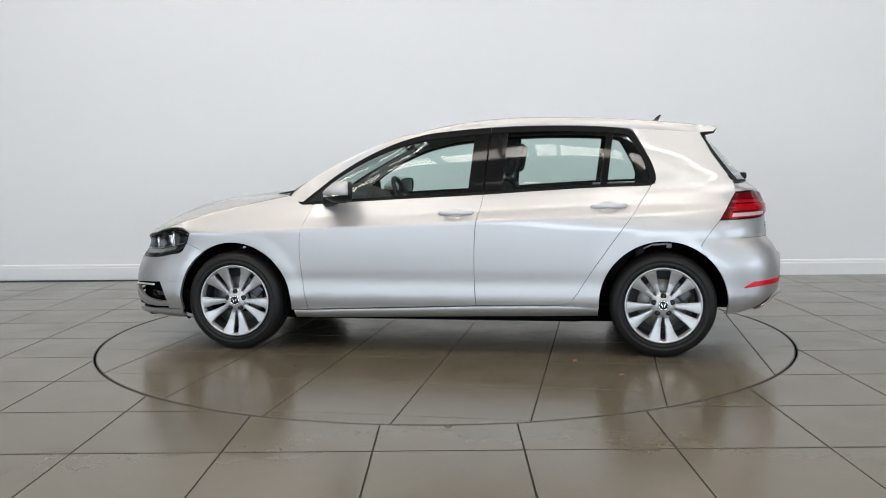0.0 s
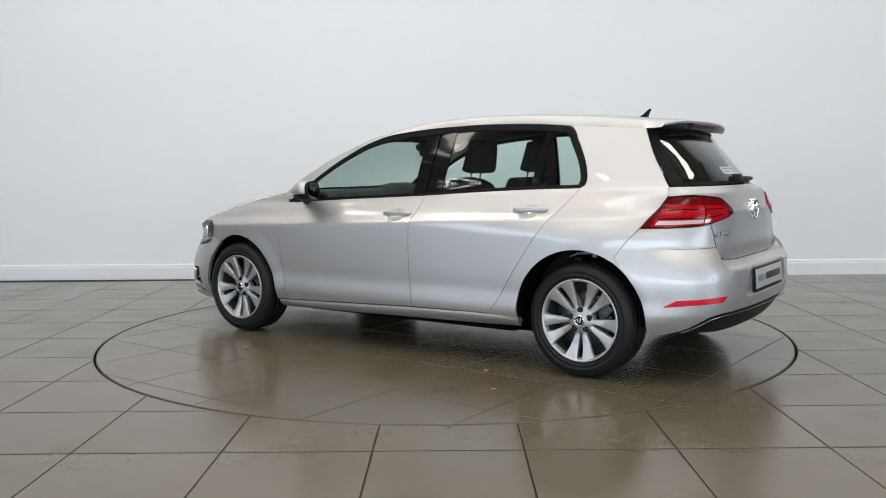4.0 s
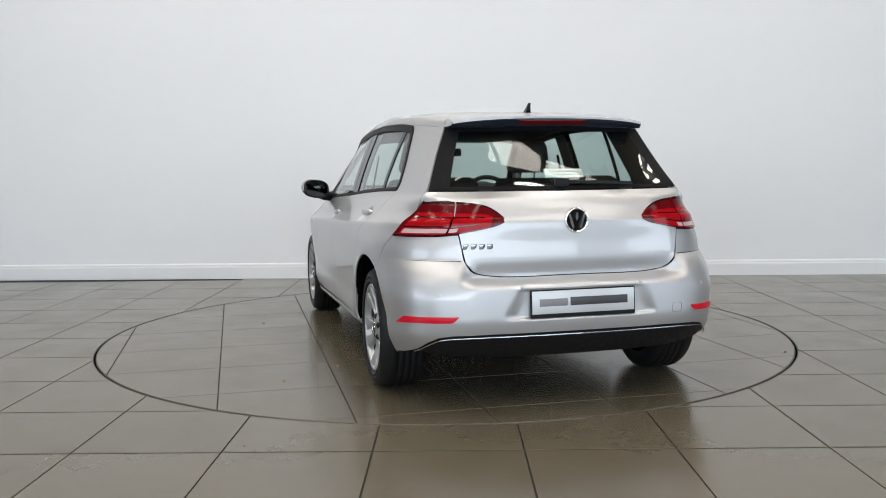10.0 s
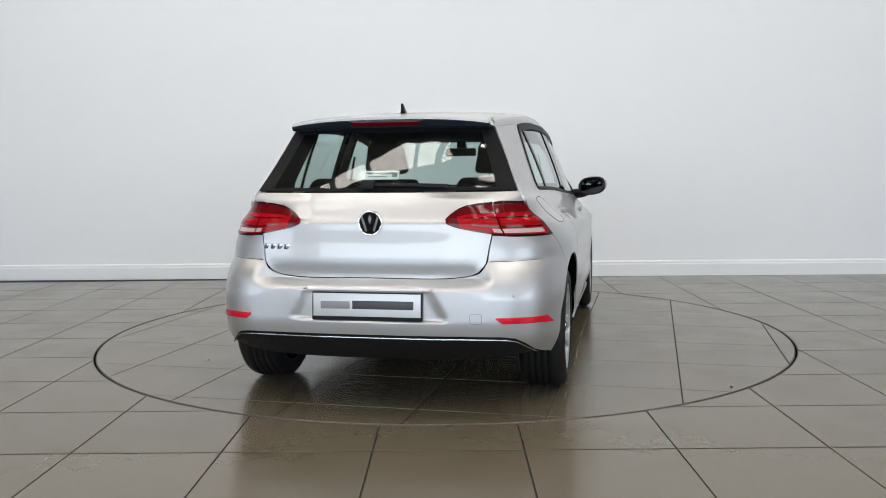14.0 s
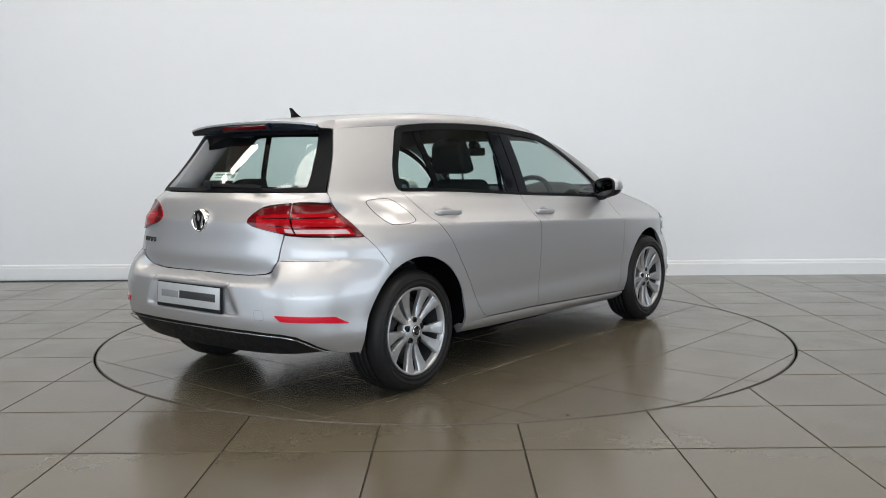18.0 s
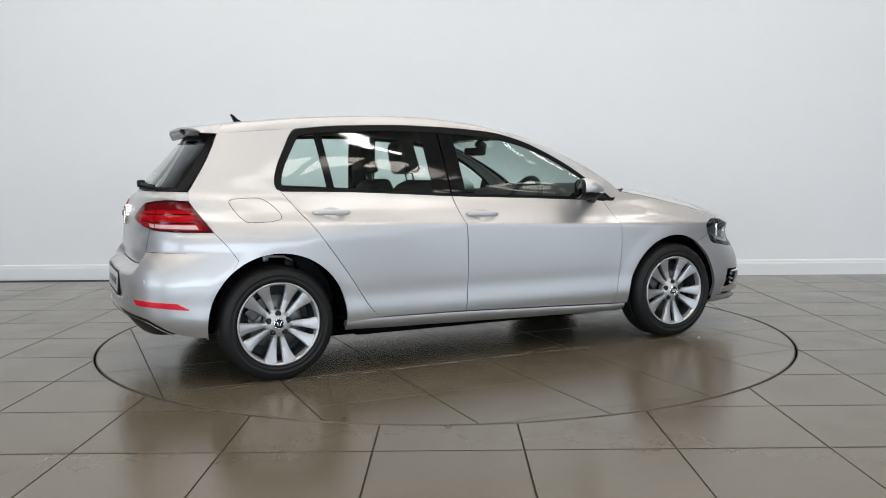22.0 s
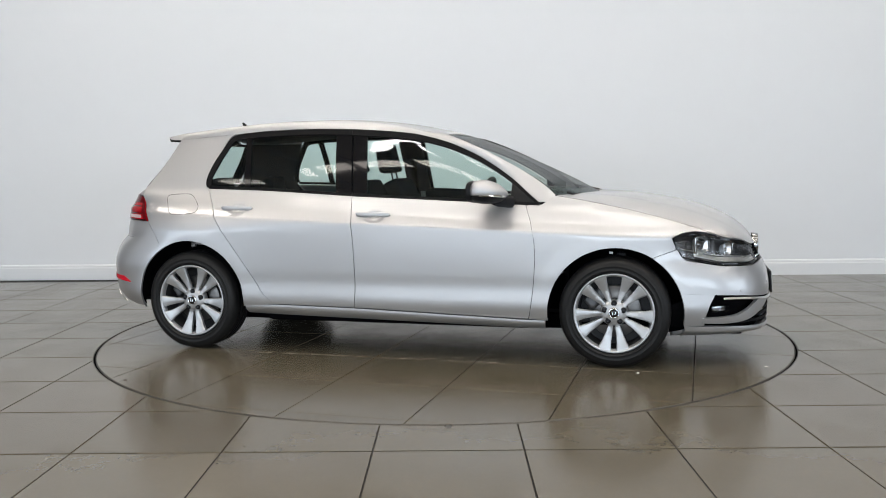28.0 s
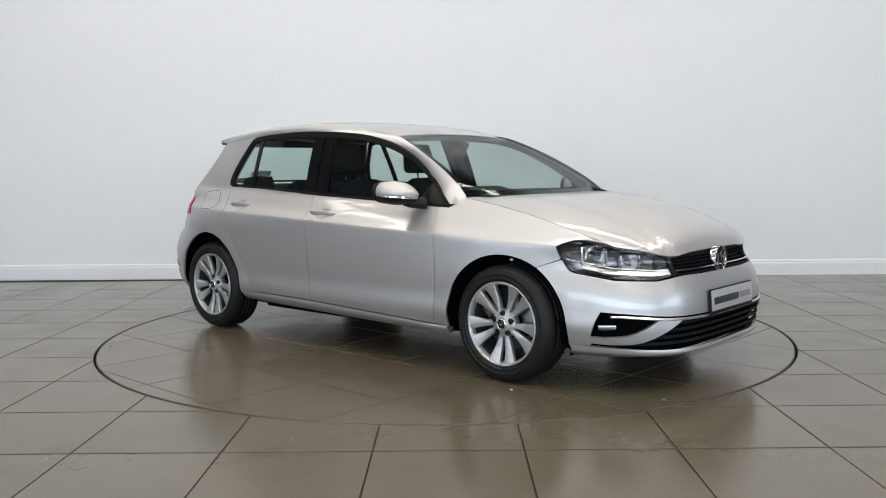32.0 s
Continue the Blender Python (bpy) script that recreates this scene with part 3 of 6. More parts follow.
def side_y(x, z):
    """Half width of the body at x, z."""
    if x >= MID_F:
        a, b = contour(z, 1)
        return float(np.interp(x, a, b))
    if x <= MID_R:
        a, b = contour(z, -1)
        y = float(np.interp(-x, a, b))
        k = float(step(0.90, 1.0, z))
        if k > 0:
            # the rear pillar curves gently in to the tailgate's edge
            xe, ye = float(EDGE_X(z)), float(EDGE_Y(z))
            w0, w1 = float(width_at(x, z)), float(width_at(-xe, z))
            r = min(1.1, (-x + MID_R) / (xe + MID_R))
            y = (1 - k) * y + k * w0 * (1 - (1 - ye / w1) * r ** 2.6)
        return y
    return float(width_at(x, z))


def end_x(y, z, end):
    """x of the nose (end 1) or tail (end -1) at y, z."""
    a, b = contour(z, end)
    x = end * float(np.interp(-abs(y), -b, a))
    if end < 0 and z > 0.975:
        # the rear window bends evenly from its middle to the pillars
        k = float(step(0.975, 1.016, z))
        tip, xe, ye = float(TAIL(z)), float(EDGE_X(z)), float(EDGE_Y(z))
        x = (1 - k) * x - k * (tip - (tip - xe) * min(1.1, abs(y) / ye) ** 2.1)
    return x


def on_side(G):
    """Lifts a grid (or line) of x, z onto the left side of the body."""
    G = np.array(G, float)
    flat = G.reshape(-1, 2)
    return np.array([(x, side_y(x, z), z) for x, z in flat]).reshape(*G.shape[:-1], 3)


def on_end(G, end):
    """Lifts a grid (or line) of y, z onto the nose or tail."""
    G = np.array(G, float)
    flat = G.reshape(-1, 2)
    return np.array([(end_x(y, z, end), y, z) for y, z in flat]).reshape(*G.shape[:-1], 3)


def wrap(G, end):
    """Lifts a grid of (share of the outline, z): 0 the middle of the nose or tail, 1 the widest place."""
    G = np.array(G, float)
    out = []
    for u, z in G.reshape(-1, 2):
        a, b = contour(z, end)
        k = len(a) - 1
        f = (1 - u) * k
        out.append((end * float(np.interp(f, range(k + 1), a)), float(np.interp(f, range(k + 1), b)), z))
    return np.array(out).reshape(*G.shape[:-1], 3)


def share(point, end):
    """(share, z) of a place on the outline, given as x, z (name 'x') or y, z (name 'y')."""
    how, v, z = point
    a, b = contour(z, end)
    k = len(a) - 1
    f = float(np.interp(v * end, a, range(k + 1))) if how == "x" else float(np.interp(-v, -b, range(k + 1)))
    return (1 - f / k, z)


def shares(points, end):
    return [share(q, end) for q in points]


def arch(k, a0, a1, n, grow=0.0):
    """Points of wheel arch k from angle a0 to a1 (degrees from straight ahead, upwards)."""
    cx, cz, r = ARCHES[k]
    return [(cx + (r + grow) * math.cos(radians(a)), cz + (r + grow) * math.sin(radians(a))) for a in np.linspace(a0, a1, n)]


def both_sides(name, verts, faces, mat, parent=None, label="", smooth=True):
    """A part of the left side and its mirror on the right."""
    a = piece(name, verts, faces, mat, parent or car, label, smooth)
    b = piece(name, *mirrored(verts, faces), mat, parent or car, label, smooth)
    return a, b


# border lines in side view (x, z)
DOOR_FRONT = [(0.738, 0.262), (0.751, 0.325), (0.769, 0.465), (0.779, 0.640), (0.769, 0.745), (0.749, 0.814), (0.722, 0.880), (0.712, 0.908)]
DOOR_MID = [(-0.308, 0.298), (-0.300, 0.42), (-0.299, 0.543), (-0.304, 0.712), (-0.315, 0.813), (-0.335, 0.895), (-0.346, 0.962)]
DOOR_REAR = [(-0.800, 0.306), (-0.851, 0.320), (-0.898, 0.364), (-0.944, 0.435), (-1.016, 0.546), (-1.156, 0.745), (-1.261, 0.890), (-1.341, 1.008)]
BELT = hermite([-1.36, -1.001, -0.667, -0.327, 0.195, 0.481, 0.712, 0.82], [1.012, 1.001, 0.983, 0.962, 0.938, 0.923, 0.909, 0.902])
WINDOW_TOP = [(0.801, 0.910), (0.70, 0.995), (0.595, 1.078), (0.42, 1.188), (0.30, 1.246), (0.21, 1.282), (0.10, 1.314), (0.0, 1.335), (-0.212, 1.357), (-0.421, 1.370), (-0.662, 1.376), (-1.0, 1.369), (-1.215, 1.352)]
WINDOW_BACK = [(-1.352, 1.012), (-1.368, 1.050), (-1.346, 1.136), (-1.284, 1.260), (-1.238, 1.336), (-1.215, 1.352)]
HOOD_SEAM = [(0.883, 0.961), (1.05, 0.931), (1.20, 0.900), (1.351, 0.866), (1.55, 0.812), (1.68, 0.771), (1.795, 0.728)]
PILLAR_BACK = [(-1.820, 1.016), (-1.762, 1.10), (-1.698, 1.20), (-1.636, 1.325)]
LAMP_OUT = [(-1.723, 0.806), (-1.775, 0.885), (-1.826, 0.966)]
G4 = 0.0018


def belt_line(x0, x1, n, dz=0.0):
    return np.array([(x, float(BELT(x)) + dz) for x in np.linspace(x0, x1, n)])


def inset(G, d):
    """Draws the border of a flat grid in by d along its own rows and columns."""
    G = np.array(G, float)
    H = G.copy()
    for a, b in ((0, 1), (-1, -2)):
        for S, T, R in ((H[a], G[a], G[b]), (H[:, a], G[:, a], G[:, b])):
            w = R - T
            S += w / np.maximum(1e-9, np.linalg.norm(w, axis=-1, keepdims=True)) * d
    return H


CREASE_ROWS = np.concatenate([np.linspace(0, 0.70, 34, endpoint=False), np.linspace(0.70, 0.84, 36, endpoint=False), np.linspace(0.84, 1, 12)])


def side_panel(c0, c1, d0, d1, nu, nv, vs=None):
    vs = np.linspace(0, 1, nv) if vs is None else vs
    return on_side(inset(fill(even(c0, nu), even(c1, nu), at_shares(d0, vs), at_shares(d1, vs), vs), G4))


def dished(G, x, z):
    """Presses the grip dish behind a door handle into a door's skin."""
    r = np.hypot((G[:, :, 0] - x) / 0.062, (G[:, :, 2] - z) / 0.036)
    G[:, :, 1] -= 0.020 * np.clip(1 - r ** 2.4, 0, 1)
    return G


def build_sides():
    front = path(DOOR_FRONT, 60)
    mid = path(DOOR_MID, 60)
    rear = path(DOOR_REAR, 80)
    # fender
    low = arch(0, 187, 58, 60)
    # from the arch's front end up the bumper joint, round the lamp's outer corner to the bonnet joint
    a_end = arch(0, 58, 58, 1)[0]
    nose = chain([a_end, (1.548, 0.664)], path([(1.548, 0.664), (1.523, 0.728)], 4), path([(1.523, 0.728), (1.575, 0.752), (1.64, 0.762), (1.72, 0.751), (1.795, 0.728)], 20))
    top = chain([(0.712, 0.908), (0.80, 0.910)], path([(0.80, 0.910), (0.86, 0.955), (0.883, 0.961)], 6), path(HOOD_SEAM, 40))
    G = side_panel(low, chain(front, top), [low[0], (0.738, 0.262)], nose, 110, 46)
    both_sides("front_fender", *sheet([G]), PAINT)
    # doors
    G = side_panel([(0.738, 0.262), (-0.308, 0.298)], belt_line(0.712, -0.346, 40), front, mid, 110, 60, CREASE_ROWS)
    G = dished(G, -0.182, 0.840)
    doors_f = both_sides("front_door", *sheet([G]), PAINT)
    G = side_panel([(-0.308, 0.298), (-0.800, 0.306)], belt_line(-0.346, -1.341, 40), mid, rear, 100, 60, CREASE_ROWS)
    G = dished(G, -1.084, 0.877)
    doors_r = both_sides("rear_door", *sheet([G]), PAINT)
    # quarter panel: round the arch, and up the rear pillar
    low = np.array(arch(1, 355, 491, 80))
    back = chain([low[-1], (-1.612, 0.66)], path([(-1.612, 0.66), (-1.66, 0.73), (-1.723, 0.806)], 8), path(LAMP_OUT, 10), [(-1.826, 0.966), (-1.820, 1.016)])
    shelf = [(-1.341, 1.008), (-1.50, 1.012), (-1.820, 1.016)]
    # the border from the sill up the door's edge, then on along the shoulder
    border = np.vstack([even(rear, 70), even(shelf, 41)[1:]])
    at = np.concatenate([[0], np.cumsum(np.linalg.norm(np.diff(border, axis=0), axis=1))])
    G1 = fill(at_shares(low, at / at[-1]), border, even([low[0], (-0.800, 0.306)], 50), even(back, 50))
    G2 = fill(even(shelf, 41), even([(-1.215, 1.352), (-1.636, 1.325)], 41), even(path(WINDOW_BACK, 40), 34), even(path(PILLAR_BACK, 40), 34))
    drawn = inset(G1, G4)
    drawn[-1, 69:] = G1[-1, 69:]
    up = inset(G2, G4)
    up[-1], up[0] = G2[-1], drawn[-1, 69:]
    vs, fs = sheet([on_side(drawn), on_side(up)])
    # the two fields share the shoulder's points, so that the panel is one smooth skin
    first, second = 49 * 110 + 69, len(sheet([on_side(drawn)])[0])
    same = {second + k: first + k for k in range(41)}
    fs = [tuple(same.get(v, v) for v in f) for f in fs]
    both_sides("quarter_panel", vs, fs, PAINT)
    # sill below the doors
    c0 = [(0.828, 0.205), (-1.03, 0.240)]
    c1 = [(0.832, 0.254), (0.738, 0.257), (-0.308, 0.293), (-0.80, 0.301), (-1.03, 0.292)]
    G = on_side(fill(even(c0, 70), even(c1, 70), even([c0[0], c1[0]], 8), even([c0[1], c1[-1]], 8)))
    for j in range(8):
        for i in range(70):
            x, _, z = G[j, i]
            G[j, i, 1] = side_y(x, 0.30) - 0.001 - 0.014 * float(step(0.75, 1.03, -x)) - 0.020 * float(step(0.70, 0.84, x)) - 0.062 * max(0.0, 0.80 - j / 7.0) ** 1.6
    both_sides("side_sill", *sheet([G], 0.04), PAINT)
    return doors_f, doors_r


# ---- roof, bonnet and windscreen ----
ROOF_LINE = hermite([-1.80, -1.6, -1.4, -1.2, -1.0, -0.8, -0.6, -0.4, -0.2, 0.0, 0.17, 0.25], [1.368, 1.393, 1.412, 1.428, 1.440, 1.447, 1.448, 1.441, 1.422, 1.388, 1.342, 1.318])
ROOF_HALF = hermite([-1.80, -1.6, -1.2, -0.8, -0.4, 0.0, 0.187], [0.465, 0.488, 0.534, 0.556, 0.560, 0.556, 0.550])
HOOD_LINE = hermite([0.80, 0.9, 1.0, 1.2, 1.4, 1.55, 1.7, 1.85, 1.925, 1.965, 1.985], [0.976, 0.974, 0.972, 0.966, 0.945, 0.919, 0.879, 0.814, 0.763, 0.721, 0.688])


def roof_z(x, y):
    h = float(ROOF_HALF(x))
    return float(ROOF_LINE(x)) - 0.023 * (abs(y) / h) ** 2.6


def pillar_top(n):
    """The line between windscreen or roof and the side frame, from the cowl to the tail."""
    screen = [(0.872, 0.712, 0.966), (0.80, 0.694, 1.026), (0.667, 0.664, 1.110), (0.48, 0.624, 1.208), (0.30, 0.582, 1.288), (0.187, 0.554, 1.328)]
    roof = [(x, float(ROOF_HALF(x)), roof_z(x, float(ROOF_HALF(x)))) for x in np.linspace(0.08, -1.60, 14)]
    return path(screen + roof, n)


def build_top():
    # bonnet
    seam = on_side(path(HOOD_SEAM, 60))
    seam = seam[np.argsort(seam[:, 0])]
    nu, nv = 61, 56
    edge_y = [0.0, 0.15, 0.30, 0.42, 0.50, 0.58, float(np.interp(1.795, seam[:, 0], seam[:, 1]))]
    edge_z = hermite(edge_y, [0.688, 0.687, 0.683, 0.674, 0.684, 0.706, 0.728])
    yc = edge_y[-1]
    def side_at(v):
        x = 0.883 + (1.795 - 0.883) * v
        return np.array((x, np.interp(x, seam[:, 0], seam[:, 1]), np.interp(x, seam[:, 0], seam[:, 2])))
    def mid_at(v):
        x = 1.075 + (1.985 - 1.075) * (v ** 0.93)
        return np.array((x, 0.0, float(HOOD_LINE(x))))
    def back_at(u):
        w = u ** 2.2
        return np.array((1.075 + (0.883 - 1.075) * w, u * side_at(0)[1], float(HOOD_LINE(1.075)) + (side_at(0)[2] - float(HOOD_LINE(1.075))) * w))
    def front_at(u):
        y = u * yc
        return np.array((float(edge_x(y)), y, float(edge_z(y))))
    edge_x = lambda y: (1 - step(0.30, 0.44, y)) * (1.988 - 0.06 * y * y) + step(0.30, 0.44, y) * (end_x(y, float(edge_z(y)), 1) + 0.002)
    rows = []
    for j in range(nv):
        v = j / (nv - 1)
        row = []
        for i in range(nu):
            e = -1 + 2 * i / (nu - 1)
            u = abs(e)
            w = 0.45 * u ** 2 + 0.55 * u ** 3
            B = np.array((w, u, w))
            p = ((1 - B) * mid_at(v) + B * side_at(v) + (1 - v) * back_at(u) + v * front_at(u)
                 - (1 - B) * (1 - v) * mid_at(0) - B * (1 - v) * side_at(0) - (1 - B) * v * mid_at(1) - B * v * side_at(1))
            p[2] += 0.009 * math.exp(-((u - 0.72) / 0.10) ** 2) * math.sin(math.pi * v) ** 0.7
            p[2] += 0.010 * math.sin(math.pi * u) ** 2 * v * v * (1 - v) * 4
            row.append((p[0], p[1] * (1 if e >= 0 else -1), p[2]))
        rows.append(row)
    piece("bonnet", *sheet([np.array(rows)], 0.014, outward=(0, 0, 1)), PAINT, car, "silver bonnet with two soft ridges", True)
    # the dark joint along the bonnet's edge
    for s in (1, -1):
        piece("bonnet_joint", *tube([(x, s * (y + 0.0006), z - 0.0016) for x, y, z in seam], 0.0012, 6), DARK_LINING, car, "dark joint beside the bonnet", True)
    # roof
    xs = np.linspace(0.172, -1.598, 70)
    G = np.array([[(x, e * (float(ROOF_HALF(x)) - 0.003), roof_z(x, e * float(ROOF_HALF(x)))) for e in np.linspace(-1, 1, 41)] for x in xs])
    piece("roof", *sheet([G], 0.012, outward=(0, 0, 1)), PAINT, car, "", True)
    # side frame: windscreen pillar and roof rail in one
    n = 120
    top = pillar_top(n)
    low2 = chain(path(WINDOW_TOP, 100), path([(-1.215, 1.352), (-1.4, 1.342), (-1.636, 1.325)], 30))
    low2 = chain([(0.868, 0.945), (0.83, 0.925)], low2)
    lo = on_side(even(low2, n))
    rows = []
    for s in np.linspace(0, 1, 12):
        bulge = math.sin(math.pi * s) * np.interp(np.arange(n), [0, 12, 50, n - 12, n - 1], [0.0, 0.004, 0.011, 0.010, 0.005])[:, None]
        P = lo * (1 - s) + top * s
        out = np.stack([np.full(n, 0.12), np.full(n, 0.62), np.full(n, 0.78)], 1)
        rows.append(P + out * bulge)
    both_sides("pillar_rail", *sheet([np.array(rows)], 0.0, outward=(0, 1, 1)), PAINT)
    inner = np.array(rows)[::3, 6:] - np.array((0.0, 0.022, 0.020))
    both_sides("pillar_trim", *sheet([inner], 0.0), HEADLINER, None, "light grey inner pillar trim")
    # windscreen
    side = path([(0.862, 0.700, 0.962), (0.80, 0.686, 1.022), (0.667, 0.656, 1.106), (0.48, 0.616, 1.204), (0.30, 0.574, 1.284), (0.190, 0.546, 1.324)], 24)
    cen = path([(1.068, 0.0, 0.954), (0.935, 0.0, 1.024), (0.715, 0.0, 1.127), (0.45, 0.0, 1.235), (0.173, 0.0, 1.336)], 24)
    G = []
    for j in range(24):
        row = []
        for e in np.linspace(-1, 1, 33):
            a = abs(e)
            f = a ** 2.15
            p = cen[j] * (1 - f) + side[j] * f
            row.append((p[0], e * side[j][1], p[2]))
        G.append(row)
    G = np.array(G)
    screen = piece("windscreen", [tuple(v) for v in G.reshape(-1, 3)], strip_faces(24, 33), SCREEN_GLASS, car, "curved green-tinted windscreen", True)
    # black printed band round the screen
    off = np.array((0.004, 0, 0.006))
    for name, A, B in (("screen_band", G[0], G[2]), ("screen_band", G[-1], G[-3])):
        piece(name, *sheet([np.array([A - off, B - off])], 0), BLACK_GLOSS, screen, "black printed glass edge", True)
    for A, B in ((G[:, 0], G[:, 1]), (G[:, -1], G[:, -2])):
        piece("screen_band", *sheet([np.array([A - off, B - off])], 0), BLACK_GLOSS, screen, "black printed glass edge", True)
    return G


def build_tail():
    # tailgate skin below the window
    edge = path([(0.0, 0.628), (0.40, 0.631), (0.492, 0.650), (0.528, 0.695), (0.540, 0.765), (0.551, 0.825), (0.560, 0.90), (0.575, 0.955), (0.655, 1.014)], 120)
    zs = np.linspace(0.0, 1.0, 44)
    nu = 57
    lowx = edge[edge[:, 1] < 0.66]
    rows = []
    for v in zs:
        row = []
        for e in np.linspace(-1, 1, nu):
            a = abs(e)
            bottom = float(np.interp(a * 0.50, lowx[:, 0], lowx[:, 1]))
            z = bottom + (1.013 - bottom) * v
            half = float(np.interp(z, [0.65, 0.695, 0.765, 0.825, 0.90, 0.950, 0.974, 1.014], [0.492, 0.528, 0.540, 0.551, 0.560, 0.585, 0.684, 0.652])) - 0.002
            y = e * half
            row.append((end_x(y, z, -1), y, z))
        rows.append(row)
    G = np.array(rows)
    gate = piece("tailgate", *sheet([G], 0.012, outward=(-1, 0, 0)), PAINT, car, "silver tailgate", True)
    # rear window, with a black printed border
    def window_grid(z0, z1, share_w, nu, nv, off):
        g = []
        for z in np.linspace(z0, z1, nv):
            half = float(EDGE_Y(z)) - 0.003
            g.append([(end_x(e * half * share_w, z, -1) + off, e * half * share_w, z) for e in np.linspace(-1, 1, nu)])
        return np.array(g)
    outer = window_grid(1.020, 1.318, 0.995, 41, 20, 0.0)
    inner = window_grid(1.036, 1.300, 0.86, 41, 20, 0.0)
    pane = piece("rear_window", [tuple(v) for v in inner.reshape(-1, 3)], strip_faces(20, 41), GLASS_REAR, gate, "green-tinted rear window", True)
    def loop(g):
        return np.vstack([g[0], g[1:, -1], g[-1, -2::-1], g[-2:0:-1, 0]])
    lo, li = loop(outer), loop(inner)
    n = len(lo)
    vs = [tuple(v) for v in lo] + [tuple(v) for v in li]
    piece("window_border", vs, [(k, (k + 1) % n, n + (k + 1) % n, n + k) for k in range(n)], INTAKE_BLACK, gate, "black printed glass border", True)
    # roof spoiler over the window: silver top, dark rear face
    def spoiler_row(k, n=41):
        row = []
        for e in np.linspace(-1, 1, n):
            x = -1.602 - 0.168 * k + 0.036 * k * abs(e) ** 4
            half = 0.488 + 0.010 * k
            row.append((x, e * half, roof_z(max(x, -1.79), e * half * 0.98) - 0.006 * k * k * abs(e) ** 6))
        return row
    top = [spoiler_row(k / 6.0) for k in range(7)]
    sp = piece("roof_spoiler", *sheet([np.array(top)], 0.0, outward=(0, 0, 1)), PAINT, gate, "silver roof spoiler", True)
    lip = [[(x + 0.001, y, z - 0.010) for x, y, z in top[-1]]]
    piece("spoiler_lip", *sheet([np.array([top[-1]] + lip)], 0.0), PAINT, gate, "", True)
    under = [[(x + 0.012, y * 0.995, z - 0.030) for x, y, z in top[-1]], [(max(x + 0.03, -1.716), y * 0.985, 1.316) for x, y, z in top[-1]]]
    piece("spoiler_face", *sheet([np.array(lip + under)], 0.0), SPOILER_DARK, gate, "dark blue-grey rear face of the spoiler", True)
    for sgn in (-1, 1):
        k = 0 if sgn < 0 else -1
        A = [r[k] for r in top]
        B = [(-1.631 - 0.085 * i / 6, sgn * (0.516 - 0.012 * i / 6), 1.324 + 0.004 * i / 6) for i in range(7)]
        piece("spoiler_cheek", *sheet([np.array([A, B])], 0.0), PAINT, gate, "", True)
    return gate


def build_bumpers():
    # rear bumper: share along the outline from the middle, height; its corner rises to the lamp
    n = 180
    low_arch = arch(1, 131, 191, 16)
    top_mid = [("y", y, z) for y, z in path([(0.0, 0.6245), (0.40, 0.6275), (0.4945, 0.6475), (0.531, 0.694), (0.543, 0.765), (0.554, 0.818)], 34)]
    top_out = [("y", y, z) for y, z in path([(0.554, 0.818), (0.64, 0.810)], 6)] + [("x", x, z) for x, z in path([(-1.85, 0.806), (-1.7242, 0.804)], 8)]
    top = np.array(shares(top_mid, -1) + shares(top_out, -1)[1:])
    right = np.array(shares([("x", x, z) for x, z in path([(-1.7242, 0.804), (-1.661, 0.73), (-1.613, 0.66)], 10)], -1)
                     + shares([("x", x - 0.001, z) for x, z in low_arch], -1))
    r_end = right[-1]
    bottom = np.array([(u, 0.0) for u in np.linspace(0, r_end[0], n)])

    def trim(u):
        x, y, z = wrap([[(u, 0.35)]], -1)[0][0]
        return float(np.interp(y, [0.0, 0.42, 0.60, 0.66, 0.70, 0.745, 0.80, 0.9], [0.378, 0.376, 0.370, 0.360, 0.335, 0.296, 0.266, 0.248]))
    bottom = np.array([(u, trim(u)) for u, _ in bottom])
    bottom[-1] = r_end
    left = np.array([(0.0, z) for z in np.linspace(bottom[0][1], top[0][1], 40)])
    G = fill(even(bottom, n), even(top, n), even(left, 64), even(right, 64)[::-1])
    P = wrap(G, -1)
    # recess for the plate
    half = np.interp(P[:, :, 2], [0.46, 0.60], [0.345, 0.272])
    m = (1 - step(half - 0.018, half + 0.026, P[:, :, 1])) * step(0.436, 0.450, P[:, :, 2]) * (1 - step(0.56, 0.615, P[:, :, 2]))
    P[:, :, 0] += 0.018 * m
    vs, fs = sheet([P], 0.012, outward=(-1, 1, 0))
    mv, mf = mirrored(vs, fs)
    b = len(vs)
    rear = piece("rear_bumper", list(map(tuple, vs)) + mv, fs + [tuple(b + k for k in f) for f in mf], PAINT, car, "silver rear bumper", True)
    return rear


DOORS = build_sides()
SCREEN = build_top()
gate = build_tail()
rear_bumper = build_bumpers()

# ---- front bumper, grille and lamps ----
def lift(points, end=1):
    return np.array(shares(points, end))


def offset_grid(P, d, ref):
    N = normals_of(P)
    if (N * np.array(ref, float)).sum() < 0:
        N = -N
    return P + N * d


def two_halves(name, grids, mat, parent, label="", flange=0.012, outward=(1, 1, 0)):
    """One mesh of the left half's grids and their mirror."""
    vs, fs = sheet(grids, flange, outward=outward)
    mv, mf = mirrored(vs, fs)
    b = len(vs)
    return piece(name, [tuple(v) for v in vs] + mv, fs + [tuple(b + k for k in f) for f in mf], mat, parent, label, True)


